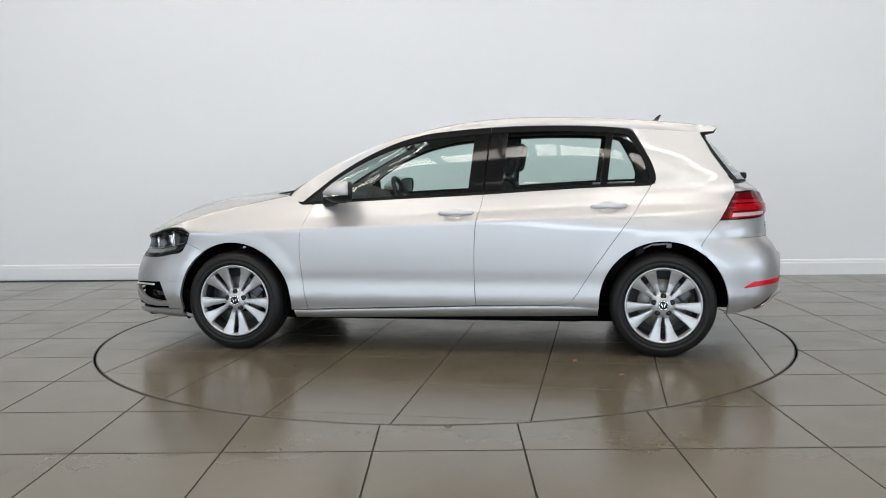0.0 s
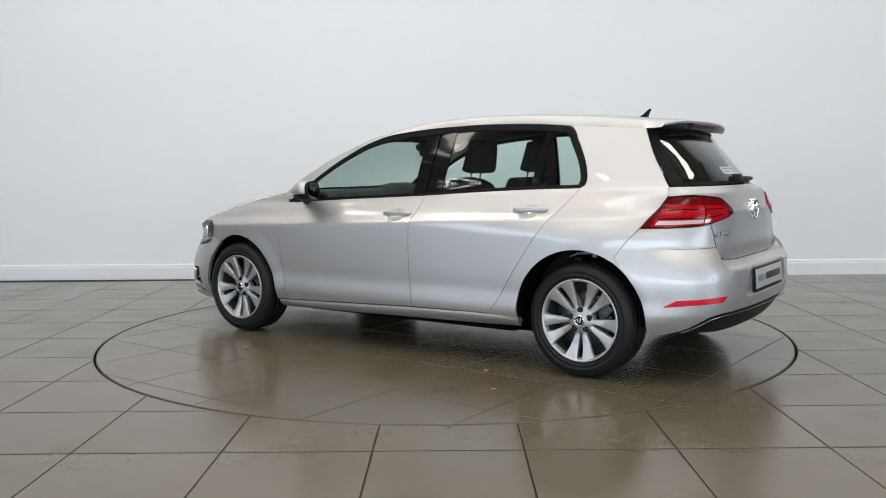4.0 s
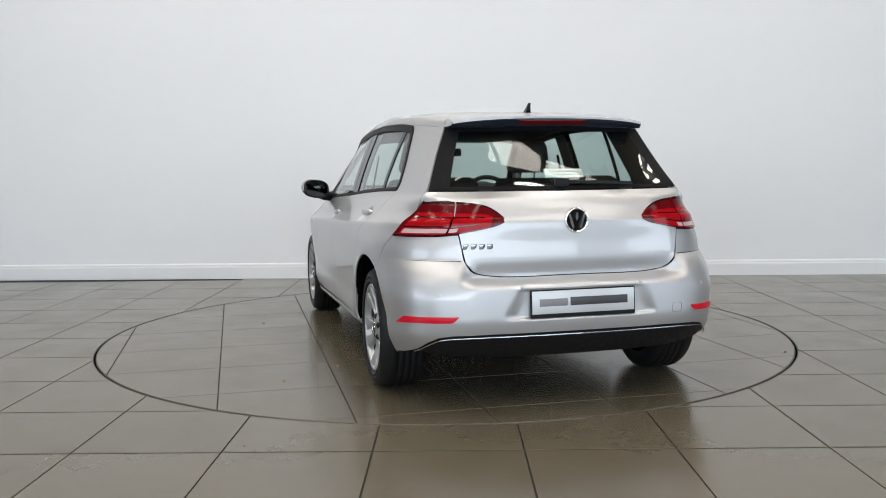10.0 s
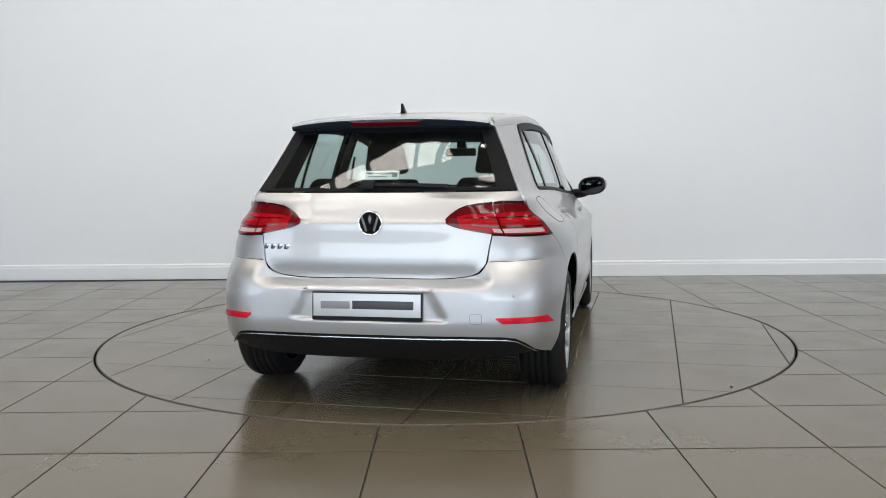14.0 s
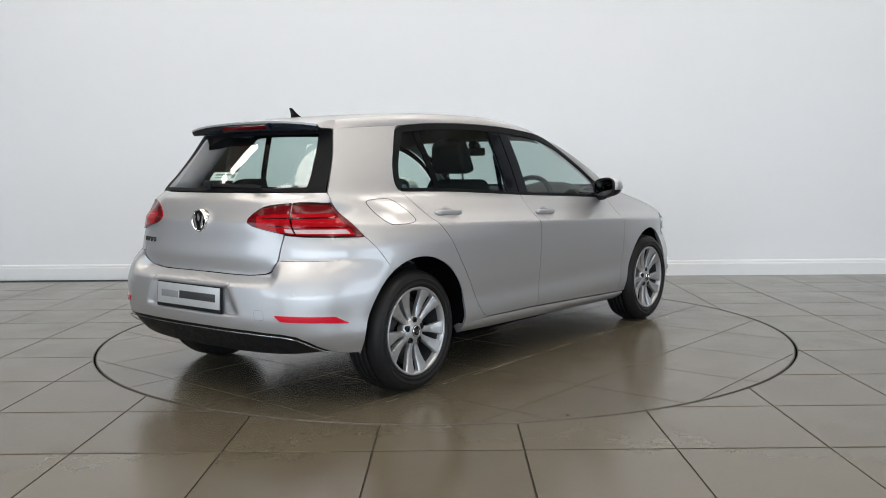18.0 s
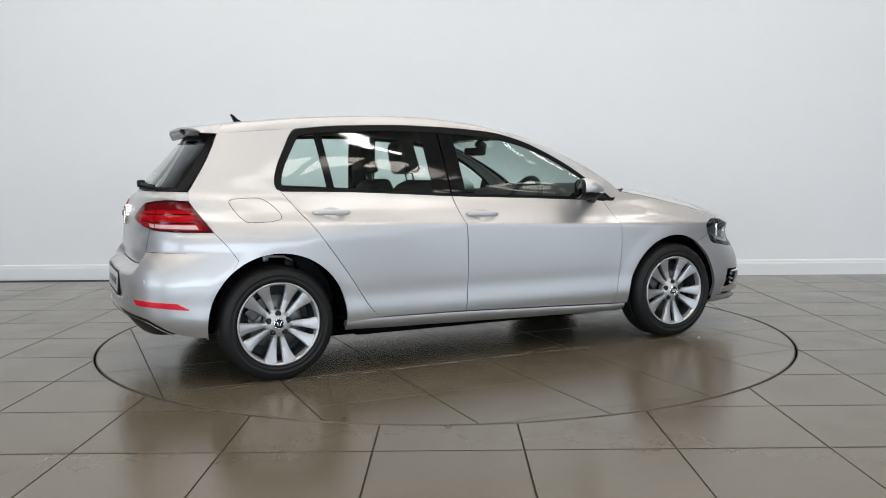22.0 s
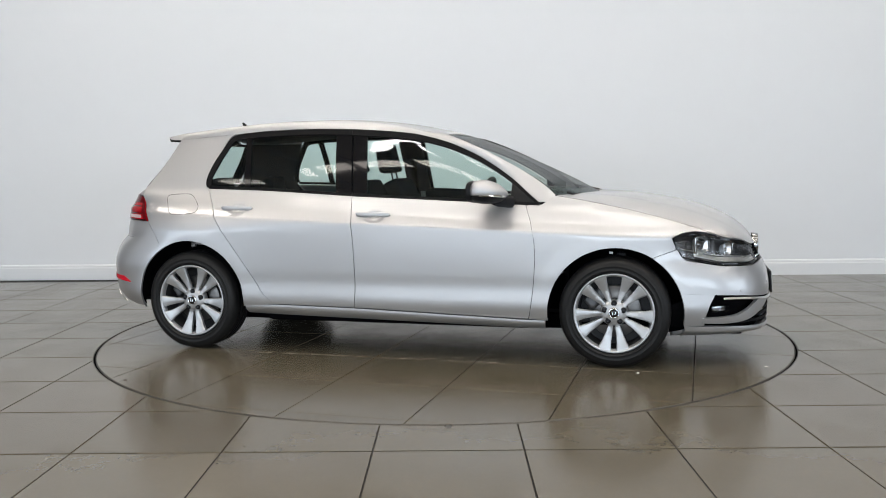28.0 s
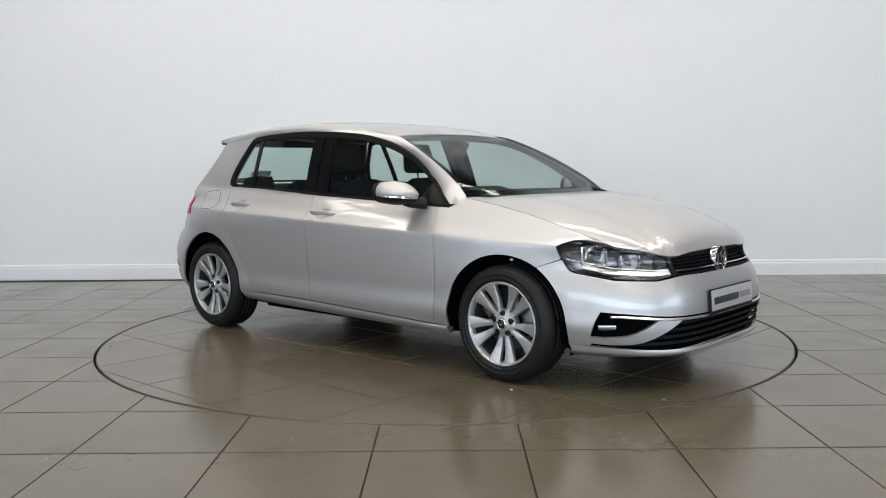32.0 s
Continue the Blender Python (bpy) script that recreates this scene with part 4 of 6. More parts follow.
def front_bumper():
    n = 64
    # upper band
    top = np.vstack([lift([("y", y, z) for y, z in path([(0.0, 0.577), (0.20, 0.577), (0.40, 0.578), (0.47, 0.572), (0.56, 0.560)], 30)]),
                     lift([("x", x, z) for x, z in path([(1.80, 0.566), (1.69, 0.586), (1.589, 0.608), (1.551, 0.662)], 30)])])
    a = arch(0, 58, 19, 16)
    right = lift([("x", x + 0.001, z) for x, z in [(1.551, 0.662)] + a])
    mid = np.vstack([lift([("y", y, z) for y, z in path([(0.0, 0.382), (0.30, 0.384), (0.55, 0.392), (0.70, 0.408)], 30)]),
                     lift([("x", x, z) for x, z in path([(1.72, 0.416), (1.64, 0.42), (a[-1][0] + 0.001, a[-1][1])], 12)])])
    left = np.array([(0.0, z) for z in np.linspace(0.382, 0.577, 20)])
    A = wrap(fill(even(mid, n), even(top, n), even(left, 26), even(right[::-1], 26)), 1)
    # lower lip
    lo_a = arch(0, -9, -19.5, 6)
    up = np.vstack([lift([("y", y, z) for y, z in path([(0.0, 0.220), (0.35, 0.221), (0.60, 0.226), (0.76, 0.236)], 26)]), lift([("x", lo_a[0][0] + 0.001, lo_a[0][1])])])
    down = np.vstack([lift([("y", y, z) for y, z in path([(0.0, 0.172), (0.40, 0.172), (0.70, 0.176)], 24)]), lift([("x", lo_a[-1][0] + 0.001, lo_a[-1][1])])])
    B = wrap(fill(even(down, n), even(up, n), even(np.array([(0, 0.172), (0, 0.220)]), 14), even(lift([("x", x + 0.001, z) for x, z in lo_a[::-1]]), 14)), 1)
    v = np.linspace(0, 1, 14)[:, None]
    B[:, :, 0] += 0.012 * np.sin(math.pi * v) - 0.055 * np.maximum(0, 1 - v / 0.55) ** 2
    B[:, :, 1] *= 1 - 0.035 * np.maximum(0, 1 - v / 0.55) ** 2
    # outer corner beside the lamp pocket
    ca = arch(0, 19, -9, 14)
    C = wrap(fill(even(lift([("x", 1.70, 0.240), ("x", ca[-1][0] + 0.001, ca[-1][1])]), 12), even(lift([("x", 1.755, 0.414), ("x", ca[0][0] + 0.001, ca[0][1])]), 12),
                  even(lift([("x", 1.70, 0.240), ("x", 1.706, 0.29), ("x", 1.730, 0.36), ("x", 1.755, 0.414)]), 16), even(lift([("x", x + 0.001, z) for x, z in ca[::-1]]), 16)), 1)
    # slanted blade between lamp pocket and intake
    lower = np.vstack([lift([("x", 1.690, 0.258)]), lift([("y", y, z) for y, z in path([(0.725, 0.253), (0.665, 0.262), (0.56, 0.318), (0.455, 0.378)], 20)])])
    upper = np.vstack([lift([("x", 1.692, 0.286)]), lift([("y", y, z) for y, z in path([(0.745, 0.286), (0.700, 0.298), (0.650, 0.335), (0.600, 0.376)], 20)])])
    D = wrap(fill(even(lower, 30), even(upper, 30), even(np.array([lower[0], upper[0]]), 8), even(np.array([lower[-1], upper[-1]]), 8)), 1)
    D = offset_grid(D, 0.006, (1, 1, 0))
    ob = two_halves("front_bumper", [A, B, C, D], PAINT, car, "silver front bumper with slanted blades", 0.02)
    # dark pockets behind
    P = wrap(fill(even(lift([("y", 0.0, 0.19), ("y", 0.5, 0.19), ("y", 0.82, 0.215)]), 40), even(lift([("y", 0.0, 0.395), ("y", 0.5, 0.40), ("y", 0.78, 0.425)]), 40),
                  even(lift([("y", 0.0, 0.19), ("y", 0.0, 0.395)]), 10), even(lift([("y", 0.82, 0.215), ("y", 0.78, 0.425)]), 10)), 1)
    P = offset_grid(P, -0.045, (1, 1, 0))
    two_halves("intake_backing", [P], DARK_LINING, ob, "dark air intake", 0)
    # slats of the lower intake
    for z, half in ((0.256, 0.70), (0.288, 0.62), (0.320, 0.55), (0.352, 0.49)):
        line = on_end([(y, z) for y in np.linspace(-half, half, 50)], 1)
        line[:, 0] -= 0.018
        piece("intake_slat", *ribbon(line, 0.016, 0.014, (1, 0, 0.15)), INTAKE_BLACK, ob, "", False)
    # chrome strip over the intakes, and a black one above it
    pts = [(y, z) for y, z in path([(-0.744, 0.392), (-0.70, 0.391), (-0.55, 0.377), (-0.30, 0.368), (0, 0.366), (0.30, 0.368), (0.55, 0.377), (0.70, 0.391), (0.744, 0.392)], 90)]
    line = on_end(pts, 1)
    line[:, 0] += 0.002
    piece("chrome_strip", *ribbon(line, 0.014, 0.006, (0.75, 0, 0.45)), SATIN_BRIGHT, ob, "thin chrome strip", False)
    line2 = on_end([(y, z + 0.011) for y, z in pts], 1)
    line2[:, 0] -= 0.010
    piece("dark_strip", *ribbon(line2, 0.016, 0.004, (1, 0, 0.1)), DARK_LINING, ob, "", False)
    # fog lamps in their pockets
    for s in (1, -1):
        bm = bmesh.new()
        box(bm, (0.05, 0.11, 0.042), bevel=0.014, segments=3)
        lamp = part("fog_lamp", bm, CLEAR, ob, "clear fog lamp")
        lamp.matrix_basis = pose(1.778, s * 0.722, 0.334, 0, 0, s * 52)
        bm = bmesh.new()
        box(bm, (0.03, 0.09, 0.03), bevel=0.010)
        o = part("fog_reflector", bm, CHROME_DARK, ob)
        o.matrix_basis = pose(1.766, s * 0.714, 0.334, 0, 0, s * 52)
    return ob


def emblem(parent, at, radius, turn, name, bright=None):
    """A round chrome badge: ring, dark disc and plain bars."""
    m = pose(*at, *turn)
    bright = bright or CHROME
    vs, fs = lathe([(radius * 0.84, 0.0), (radius * 0.86, 0.010), (radius * 0.94, 0.013), (radius, 0.008), (radius * 1.02, -0.022)], 40)
    ring = piece(name, [tuple(m @ Vector(v)) for v in vs], fs, bright, parent, "round chrome badge ring", True)
    vs, fs = lathe([(0.0, 0.004), (radius * 0.87, 0.004)], 40)
    piece("badge_disc", [tuple(m @ Vector(v)) for v in vs], fs, BLACK_GLOSS, ring, "gloss black disc")
    r = radius
    up = m.to_3x3() @ Vector((0, 1, 0))
    # a small lozenge between the slanted bars
    line = [m @ Vector((0, 0.006, z * r)) for z in (0.62, 0.30, -0.02)]
    piece("badge_lozenge", *ribbon([tuple(q) for q in line], (r * 0.10, r * 0.34, r * 0.10), 0.006, tuple(up)), bright, ring, "", False)
    for s in (-1, 1):
        line = [m @ Vector((s * (0.66 - 0.36 * k) * r, 0.006, (0.50 - 1.12 * k) * r)) for k in (0, 0.5, 1)]
        piece("badge_bar", *ribbon([tuple(q) for q in line], r * 0.21, 0.006, tuple(up)), bright, ring, "", False)
    return ring


def grille():
    rows = [[(end_x(y, z, 1) - 0.03, y, z) for y in np.linspace(-0.44, 0.44, 41)] for z in np.linspace(0.574, 0.678, 6)]
    back = piece("radiator_grille", *sheet([np.array(rows)], 0), BLACK_PLASTIC, car, "black radiator grille with chrome strips", True)
    for z in (0.592, 0.609, 0.626, 0.643, 0.658):
        half = 0.425
        line = [(end_x(y, z, 1) - 0.014, y, z) for y in np.linspace(-half, half, 41)]
        piece("grille_slat", *ribbon(line, 0.009, 0.010, (1, 0, 0.25)), DARK_LINING, back, "", False)
    for z in (0.600,):
        line = [(end_x(y, z, 1) - 0.006, y, z) for y in np.linspace(-0.43, 0.43, 51)]
        piece("grille_chrome_strip", *ribbon(line, 0.008, 0.007, (0.85, 0, 0.5)), CHROME, back, "bright chrome strip", False)
    emblem(back, (2.019, 0, 0.630), 0.073, (0, -6, -90), "badge", CHROME_MID)
    return back


def headlight(s):
    c0 = np.vstack([lift([("y", y, z) for y, z in path([(0.432, 0.586), (0.50, 0.576), (0.56, 0.566)], 14)]), lift([("x", x, z) for x, z in path([(1.80, 0.572), (1.69, 0.592), (1.592, 0.614), (1.553, 0.664)], 26)])])
    c1 = np.vstack([lift([("y", y, z) for y, z in path([(0.437, 0.668), (0.50, 0.682), (0.58, 0.706)], 14)]), lift([("x", x, z) for x, z in path([(1.79, 0.725), (1.72, 0.747), (1.64, 0.758), (1.575, 0.748), (1.527, 0.727)], 26)])])
    flat = fill(even(c0, 44), even(c1, 44), even(np.array([c0[0], c1[0]]), 18), even(np.array([c0[-1], c1[-1]]), 18))
    P = wrap(flat, 1)
    def side(q):
        return [(v[0], s * v[1], v[2]) for v in q]
    lens = piece("headlight", side(P.reshape(-1, 3)), strip_faces(18, 44), CLEAR, car, "clear headlight with chrome reflectors", True)
    # housing bowl behind the lens
    mid = P.mean(axis=(0, 1))
    inner = offset_grid(P, -0.062, (1, 1, 0))
    inner = mid + (inner - mid) * np.array((0.94, 0.94, 0.86)) - np.array((0.012, 0.008, 0))
    ring = [P[0], *[P[j, -1:] for j in range(1, 17)], P[-1, ::-1], *[P[j, :1] for j in range(16, 0, -1)]]
    ringi = [inner[0], *[inner[j, -1:] for j in range(1, 17)], inner[-1, ::-1], *[inner[j, :1] for j in range(16, 0, -1)]]
    a, b = np.vstack(ring), np.vstack(ringi)
    k = len(a)
    vs = side(inner.reshape(-1, 3)) + side(a) + side(b)
    o = 18 * 44
    fs = strip_faces(18, 44) + [(o + i, o + (i + 1) % k, o + k + (i + 1) % k, o + k + i) for i in range(k)]
    piece("lamp_housing", vs, fs, LAMP_HOUSING, lens, "dark grey lamp housing", True)
    # chrome bar along the lower edge and a dark frame line above
    for row, w, mat, d, nm in ((4, 0.016, CHROME, -0.012, "light_bar"), (16, 0.010, BLACK_GLOSS, -0.004, "upper_bezel"), (1, 0.007, BLACK_GLOSS, -0.004, "lower_bezel")):
        line = offset_grid(P, d, (1, 1, 0))[row, 2:-2 if nm != "light_bar" else -7]
        if nm == "light_bar":
            for i in range(0, len(line) - 3, 8):
                piece(nm, *ribbon(side(line[i:i + 9]), 0.032, 0.004, (0.62, 0.40 * s, 0.62)), SATIN_BRIGHT, lens, "chrome light bar", False)
        else:
            piece(nm, *ribbon(side(line), w, 0.004, (0.8, 0.5 * s, 0.1)), mat, lens, "", False)
    line = offset_grid(P, -0.010, (1, 1, 0))[6, 2:-4]
    piece("trim_line", *ribbon(side(line), 0.005, 0.003, (0.62, 0.40 * s, 0.62)), SATIN_BRIGHT, lens, "", False)
    # reflector pods
    for iu, sx, sz in ((16, 0.105, 0.078), (30, 0.125, 0.100)):
        c = offset_grid(P, -0.034, (1, 1, 0))[10, iu]
        n = normals_of(P)[10, iu]
        n = n if n[0] > 0 else -n
        ang = math.degrees(math.atan2(n[1], n[0])) * 0.55
        bm = bmesh.new()
        outer = [(-0.004, 0.5, 0.5), (0.0, 0.475, 0.475), (-0.030, 0.34, 0.34), (-0.045, 0.12, 0.12)]
        ringv = []
        for x, a_, b_ in outer:
            ringv.append([bm.verts.new((x, sx * a_ * math.copysign(abs(math.cos(t)) ** 0.5, math.cos(t)), sz * b_ * math.copysign(abs(math.sin(t)) ** 0.5, math.sin(t)))) for t in np.linspace(0, 2 * math.pi, 28, endpoint=False)])
        for r0, r1 in zip(ringv, ringv[1:]):
            for i in range(28):
                bm.faces.new((r0[i], r0[(i + 1) % 28], r1[(i + 1) % 28], r1[i]))
        bm.faces.new(ringv[-1])
        pod = part("reflector_pod", bm, SATIN_BRIGHT, lens, "chrome lamp reflector")
        pod.matrix_basis = pose(c[0], s * c[1], c[2], 0, 0, s * ang)
        bm = bmesh.new()
        bmesh.ops.create_uvsphere(bm, u_segments=16, v_segments=8, radius=0.017)
        o2 = part("bulb_cap", bm, CHROME_DARK, lens)
        o2.matrix_basis = pose(c[0] - 0.020, s * c[1], c[2])
        for q in (-1, 1):
            bm = bmesh.new()
            box(bm, (0.012, 0.010, sz * 0.9), bevel=0.003)
            o2 = part("pod_fin", bm, SATIN, lens)
            o2.matrix_basis = pose(c[0], s * c[1], c[2], 0, 0, s * ang) @ pose(0.004, q * sx * 0.52, 0, 0, 0, 0)
    return lens


# ---- rear lamps and rear bumper fittings ----
def tail_lamp(s):
    bot = np.vstack([lift([("y", y, z) for y, z in path([(0.347, 0.874), (0.385, 0.858), (0.44, 0.845), (0.57, 0.820)], 20)], -1), lift([("x", x, z) for x, z in path([(-1.98, 0.815), (-1.85, 0.809), (-1.728, 0.806)], 16)], -1)])
    top = np.vstack([lift([("y", y, z) for y, z in path([(0.345, 0.893), (0.37, 0.918), (0.42, 0.948), (0.50, 0.962), (0.585, 0.970)], 20)], -1), lift([("x", x, z) for x, z in path([(-1.93, 0.971), (-1.88, 0.970), (-1.831, 0.966)], 14)], -1)])
    out = lift([("x", x, z) for x, z in path([(-1.728, 0.806), (-1.780, 0.885), (-1.831, 0.966)], 12)], -1)
    n, m = 60, 26
    flat = fill(even(bot, n), even(top, n), even(np.array([bot[0], top[0]]), m), even(out, m))
    P = offset_grid(wrap(flat, -1), 0.007, (-1, 1, 0))
    def side(q):
        return [(v[0], s * v[1], v[2]) for v in q]
    split = int(np.argmin(np.abs(P[m // 2, :, 1] - 0.563)))
    made = []
    for name, i0, i1, label in (("tail_lamp_inner", 0, split, "red inner tail lamp on the tailgate"), ("tail_lamp", split + 1, n - 1, "red wraparound tail lamp")):
        G = P[:, i0:i1 + 1]
        vs, fs = sheet([G], 0.012, outward=(-1, 1, 0))
        root = piece(name, side(vs), fs, LAMP_RED, gate if i0 == 0 else car, label, True)
        def strip(j0, j1, a, b, mat, nm, d, lab=""):
            H = offset_grid(P, d, (-1, 1, 0))[j0:j1 + 1, max(a, i0):min(b, i1) + 1]
            if H.shape[1] > 2:
                v2, f2 = sheet([H], 0.002, outward=(-1, 1, 0))
                piece(nm, side(v2), f2, mat, root, lab, True)
        strip(m - 3, m - 1, i0, i1, LAMP_DARK, "dark_edge", 0.0016)
        strip(m - 10, m - 3, i0, i1, LAMP_MID, "deep_red_band", 0.0012)
        strip(0, 1, i0, i1, LAMP_DARK, "dark_edge", 0.0012)
        strip(1, m - 3, 0, 5, LAMP_MID, "deep_red_end", 0.0010)
        strip(1, m - 3, n - 5, n - 1, LAMP_MID, "deep_red_end", 0.0010)
        strip(2, 5, 18, n - 7, LAMP_WHITE, "clear_strip", 0.0012, "pale clear indicator strip")
        strip(6, 7, 10, n - 4, LAMP_DARK, "dark_line", 0.0008)
        strip(12, 13, 8, n - 6, LAMP_DARK, "dark_line", 0.0008)
        made.append(root)
    return made


def plate(parent, at, turn, name, bars):
    m = pose(*at, *turn)
    bm = bmesh.new()
    box(bm, (0.012, 0.516, 0.128), bevel=0.004)
    bmesh.ops.transform(bm, matrix=m, verts=bm.verts)
    holder = part(name, bm, BLACK_PLASTIC, parent, "black plate holder with a white dealer plate")
    bm = bmesh.new()
    box(bm, (0.004, 0.502, 0.104), (0.0062, 0, 0.006), bevel=0.001)
    bmesh.ops.transform(bm, matrix=m, verts=bm.verts)
    part("plate_face", bm, PLATE_WHITE, holder, "white plate face")
    for y0, y1, z0, z1, mat in bars:
        bm = bmesh.new()
        box(bm, (0.001, abs(y1 - y0), z1 - z0), (0.0086, (y0 + y1) / 2, (z0 + z1) / 2), bevel=0.0004)
        bmesh.ops.transform(bm, matrix=m, verts=bm.verts)
        part("print_bar", bm, mat, holder, "plain printed bar")
    return holder


def sensor(parent, x, y, z, end):
    vs, fs = lathe([(0.0, 0.0025), (0.0085, 0.0022), (0.0095, 0.0005), (0.0112, 0.0005), (0.0112, -0.004)], 20)
    p = Vector((end_x(y, z, end), y, z))
    q = Vector((end_x(y + 0.01, z, end), y + 0.01, z)) - Vector((end_x(y - 0.01, z, end), y - 0.01, z))
    w = Vector((end_x(y, z + 0.01, end), y, z + 0.01)) - Vector((end_x(y, z - 0.01, end), y, z - 0.01))
    nrm = q.cross(w)
    nrm = nrm if nrm.x * end > 0 else -nrm
    m = Matrix.Translation(p) @ nrm.to_track_quat("Y", "Z").to_matrix().to_4x4()
    piece("parking_sensor", [tuple(m @ Vector(v)) for v in vs], fs, PAINT, parent, "round parking sensor", False)


def rear_fittings():
    # black diffuser under the bumper, with a bright edge line
    trim_y = [0.0, 0.42, 0.60, 0.66, 0.70, 0.745, 0.80]
    trim_z = hermite(trim_y, [0.378, 0.376, 0.370, 0.360, 0.335, 0.296, 0.262])
    ys = np.linspace(-0.745, 0.745, 61)
    rows = []
    for v in np.linspace(0, 1, 10):
        row = []
        for y in ys:
            zt = float(trim_z(abs(y))) + 0.004
            zb = min(0.250 + 0.035 * (abs(y) / 0.74) ** 4, zt - 0.004)
            z = zt + (zb - zt) * v
            row.append((end_x(y, z, -1) + 0.010 + 0.012 * v ** 1.5, y, z))
        rows.append(row)
    piece("rear_diffuser", *sheet([np.array(rows)], 0.0, outward=(-1, 0, 0)), BLACK_PLASTIC, rear_bumper, "black lower diffuser panel", True)
    line = [(end_x(y, float(trim_z(abs(y))), -1) - 0.006, y, float(trim_z(abs(y))) - 0.013) for y in np.linspace(-0.748, 0.748, 121)]
    piece("chrome_strip", *ribbon(line, 0.0055, 0.004, (-0.97, 0, 0.1)), SATIN, rear_bumper, "thin chrome strip", False)
    for s in (1, -1):
        a = lift([("y", 0.580, 0.454), ("y", 0.604, 0.431), ("x", -1.975, 0.424), ("x", -1.862, 0.413)], -1)
        b = lift([("y", 0.577, 0.459), ("y", 0.65, 0.458), ("x", -1.92, 0.450), ("x", -1.860, 0.417)], -1)
        G = offset_grid(wrap(fill(even(a, 24), even(b, 24), even(np.array([a[0], b[0]]), 6), even(np.array([a[-1], b[-1]]), 6)), -1), 0.005, (-1, 1, 0))
        vs, fs = sheet([G], 0.008, outward=(-1, 1, 0))
        piece("reflector", [(v[0], s * v[1], v[2]) for v in vs], fs, REFLECTOR, rear_bumper, "red rear reflector", True)
    plate(rear_bumper, (-2.149, 0, 0.507), (0, -3.5, 180), "dealer_plate",
          ((-0.216, -0.078, -0.012, 0.022, PLATE_GREY), (-0.066, 0.218, -0.012, 0.026, PLATE_DARK)))
    # square tow-eye cover
    pts = path([(-0.513, 0.433), (-0.473, 0.433), (-0.467, 0.439), (-0.467, 0.472), (-0.473, 0.478), (-0.513, 0.478), (-0.519, 0.472), (-0.519, 0.439), (-0.513, 0.433)], 60, False)
    piece("tow_cover", *tube([(end_x(y, z, -1) - 0.0002, y, z) for y, z in pts], 0.0010, 6), PLATE_GREY, rear_bumper, "thin joint of the square tow-eye cover", True)
    for y, z in ((0.295, 0.590), (-0.295, 0.590), (0.66, 0.555), (-0.66, 0.555)):
        sensor(rear_bumper, 0, y, z, -1)


def ledge_joint():
    """The thin dark joint between the corner panel and the bumper's shelf."""
    for sgn in (1, -1):
        pts = [(end_x(y, 0.7015, -1) - 0.0004, sgn * y, 0.7015) for y in np.linspace(0.546, 0.765, 24)]
        piece("ledge_joint", *tube(pts, np.linspace(0.0016, 0.0005, 24), 6), DARK_LINING, rear_bumper, "dark joint above the bumper shelf", True)


def gate_fittings():
    emblem(gate, (end_x(0, 0.878, -1) - 0.001, 0, 0.878), 0.058, (0, 0, 90), "badge")
    # four small chrome letters become plain blocks
    for k in range(4):
        y = 0.522 - k * 0.036
        bm = bmesh.new()
        box(bm, (0.006, 0.029, 0.024), (end_x(y, 0.766, -1) + 0.0005, y, 0.766), bevel=0.002)
        part("chrome_block", bm, CHROME_DARK, gate, "small chrome name block")
    # wiper
    line = path([(-1.967, 0.03, 1.048), (-1.974, -0.02, 1.050), (-1.964, -0.16, 1.047), (-1.944, -0.34, 1.041)], 20)
    piece("rear_wiper", *ribbon(line, 0.018, 0.012, (-1, 0, 0.3)), BLACK_PLASTIC, gate, "black rear wiper", False)
    bm = bmesh.new()
    box(bm, (0.044, 0.066, 0.044), (-1.976, 0.035, 1.052), bevel=0.012)
    part("wiper_cap", bm, BLACK_PLASTIC, gate)
    # high brake lamp under the spoiler
    pts = [(-1.768, y, 1.345) for y in np.linspace(-0.17, 0.17, 12)]
    piece("brake_lamp", *ribbon(pts, 0.024, 0.008, (-0.8, 0, -0.6)), LAMP_MID, gate, "dark red high-level brake lamp", False)
    pts = [(-1.763, y, 1.343) for y in np.linspace(-0.188, 0.188, 12)]
    piece("brake_lamp_frame", *ribbon(pts, 0.042, 0.008, (-0.8, 0, -0.6)), SPOILER_DARK, gate, "", False)
    # sticker inside the window
    bm = bmesh.new()
    box(bm, (0.002, 0.195, 0.052), (0, 0, 0), bevel=0.0006)
    o = part("window_sticker", bm, STICKER, gate, "small white dealer sticker")
    o.matrix_basis = pose(-1.912, 0.0, 1.094, 0, 40, 0)
    for y, wide, up, high in ((0.0, 0.140, 0.010, 0.011), (0.012, 0.105, -0.010, 0.005), (-0.078, 0.024, 0.0, 0.026)):
        bm = bmesh.new()
        box(bm, (0.001, wide, high), (-0.0018, y, up))
        o2 = part("sticker_bar", bm, PLATE_GREY, gate, "plain printed bar")
        o2.matrix_basis = pose(-1.912, 0.0, 1.094, 0, 40, 0)


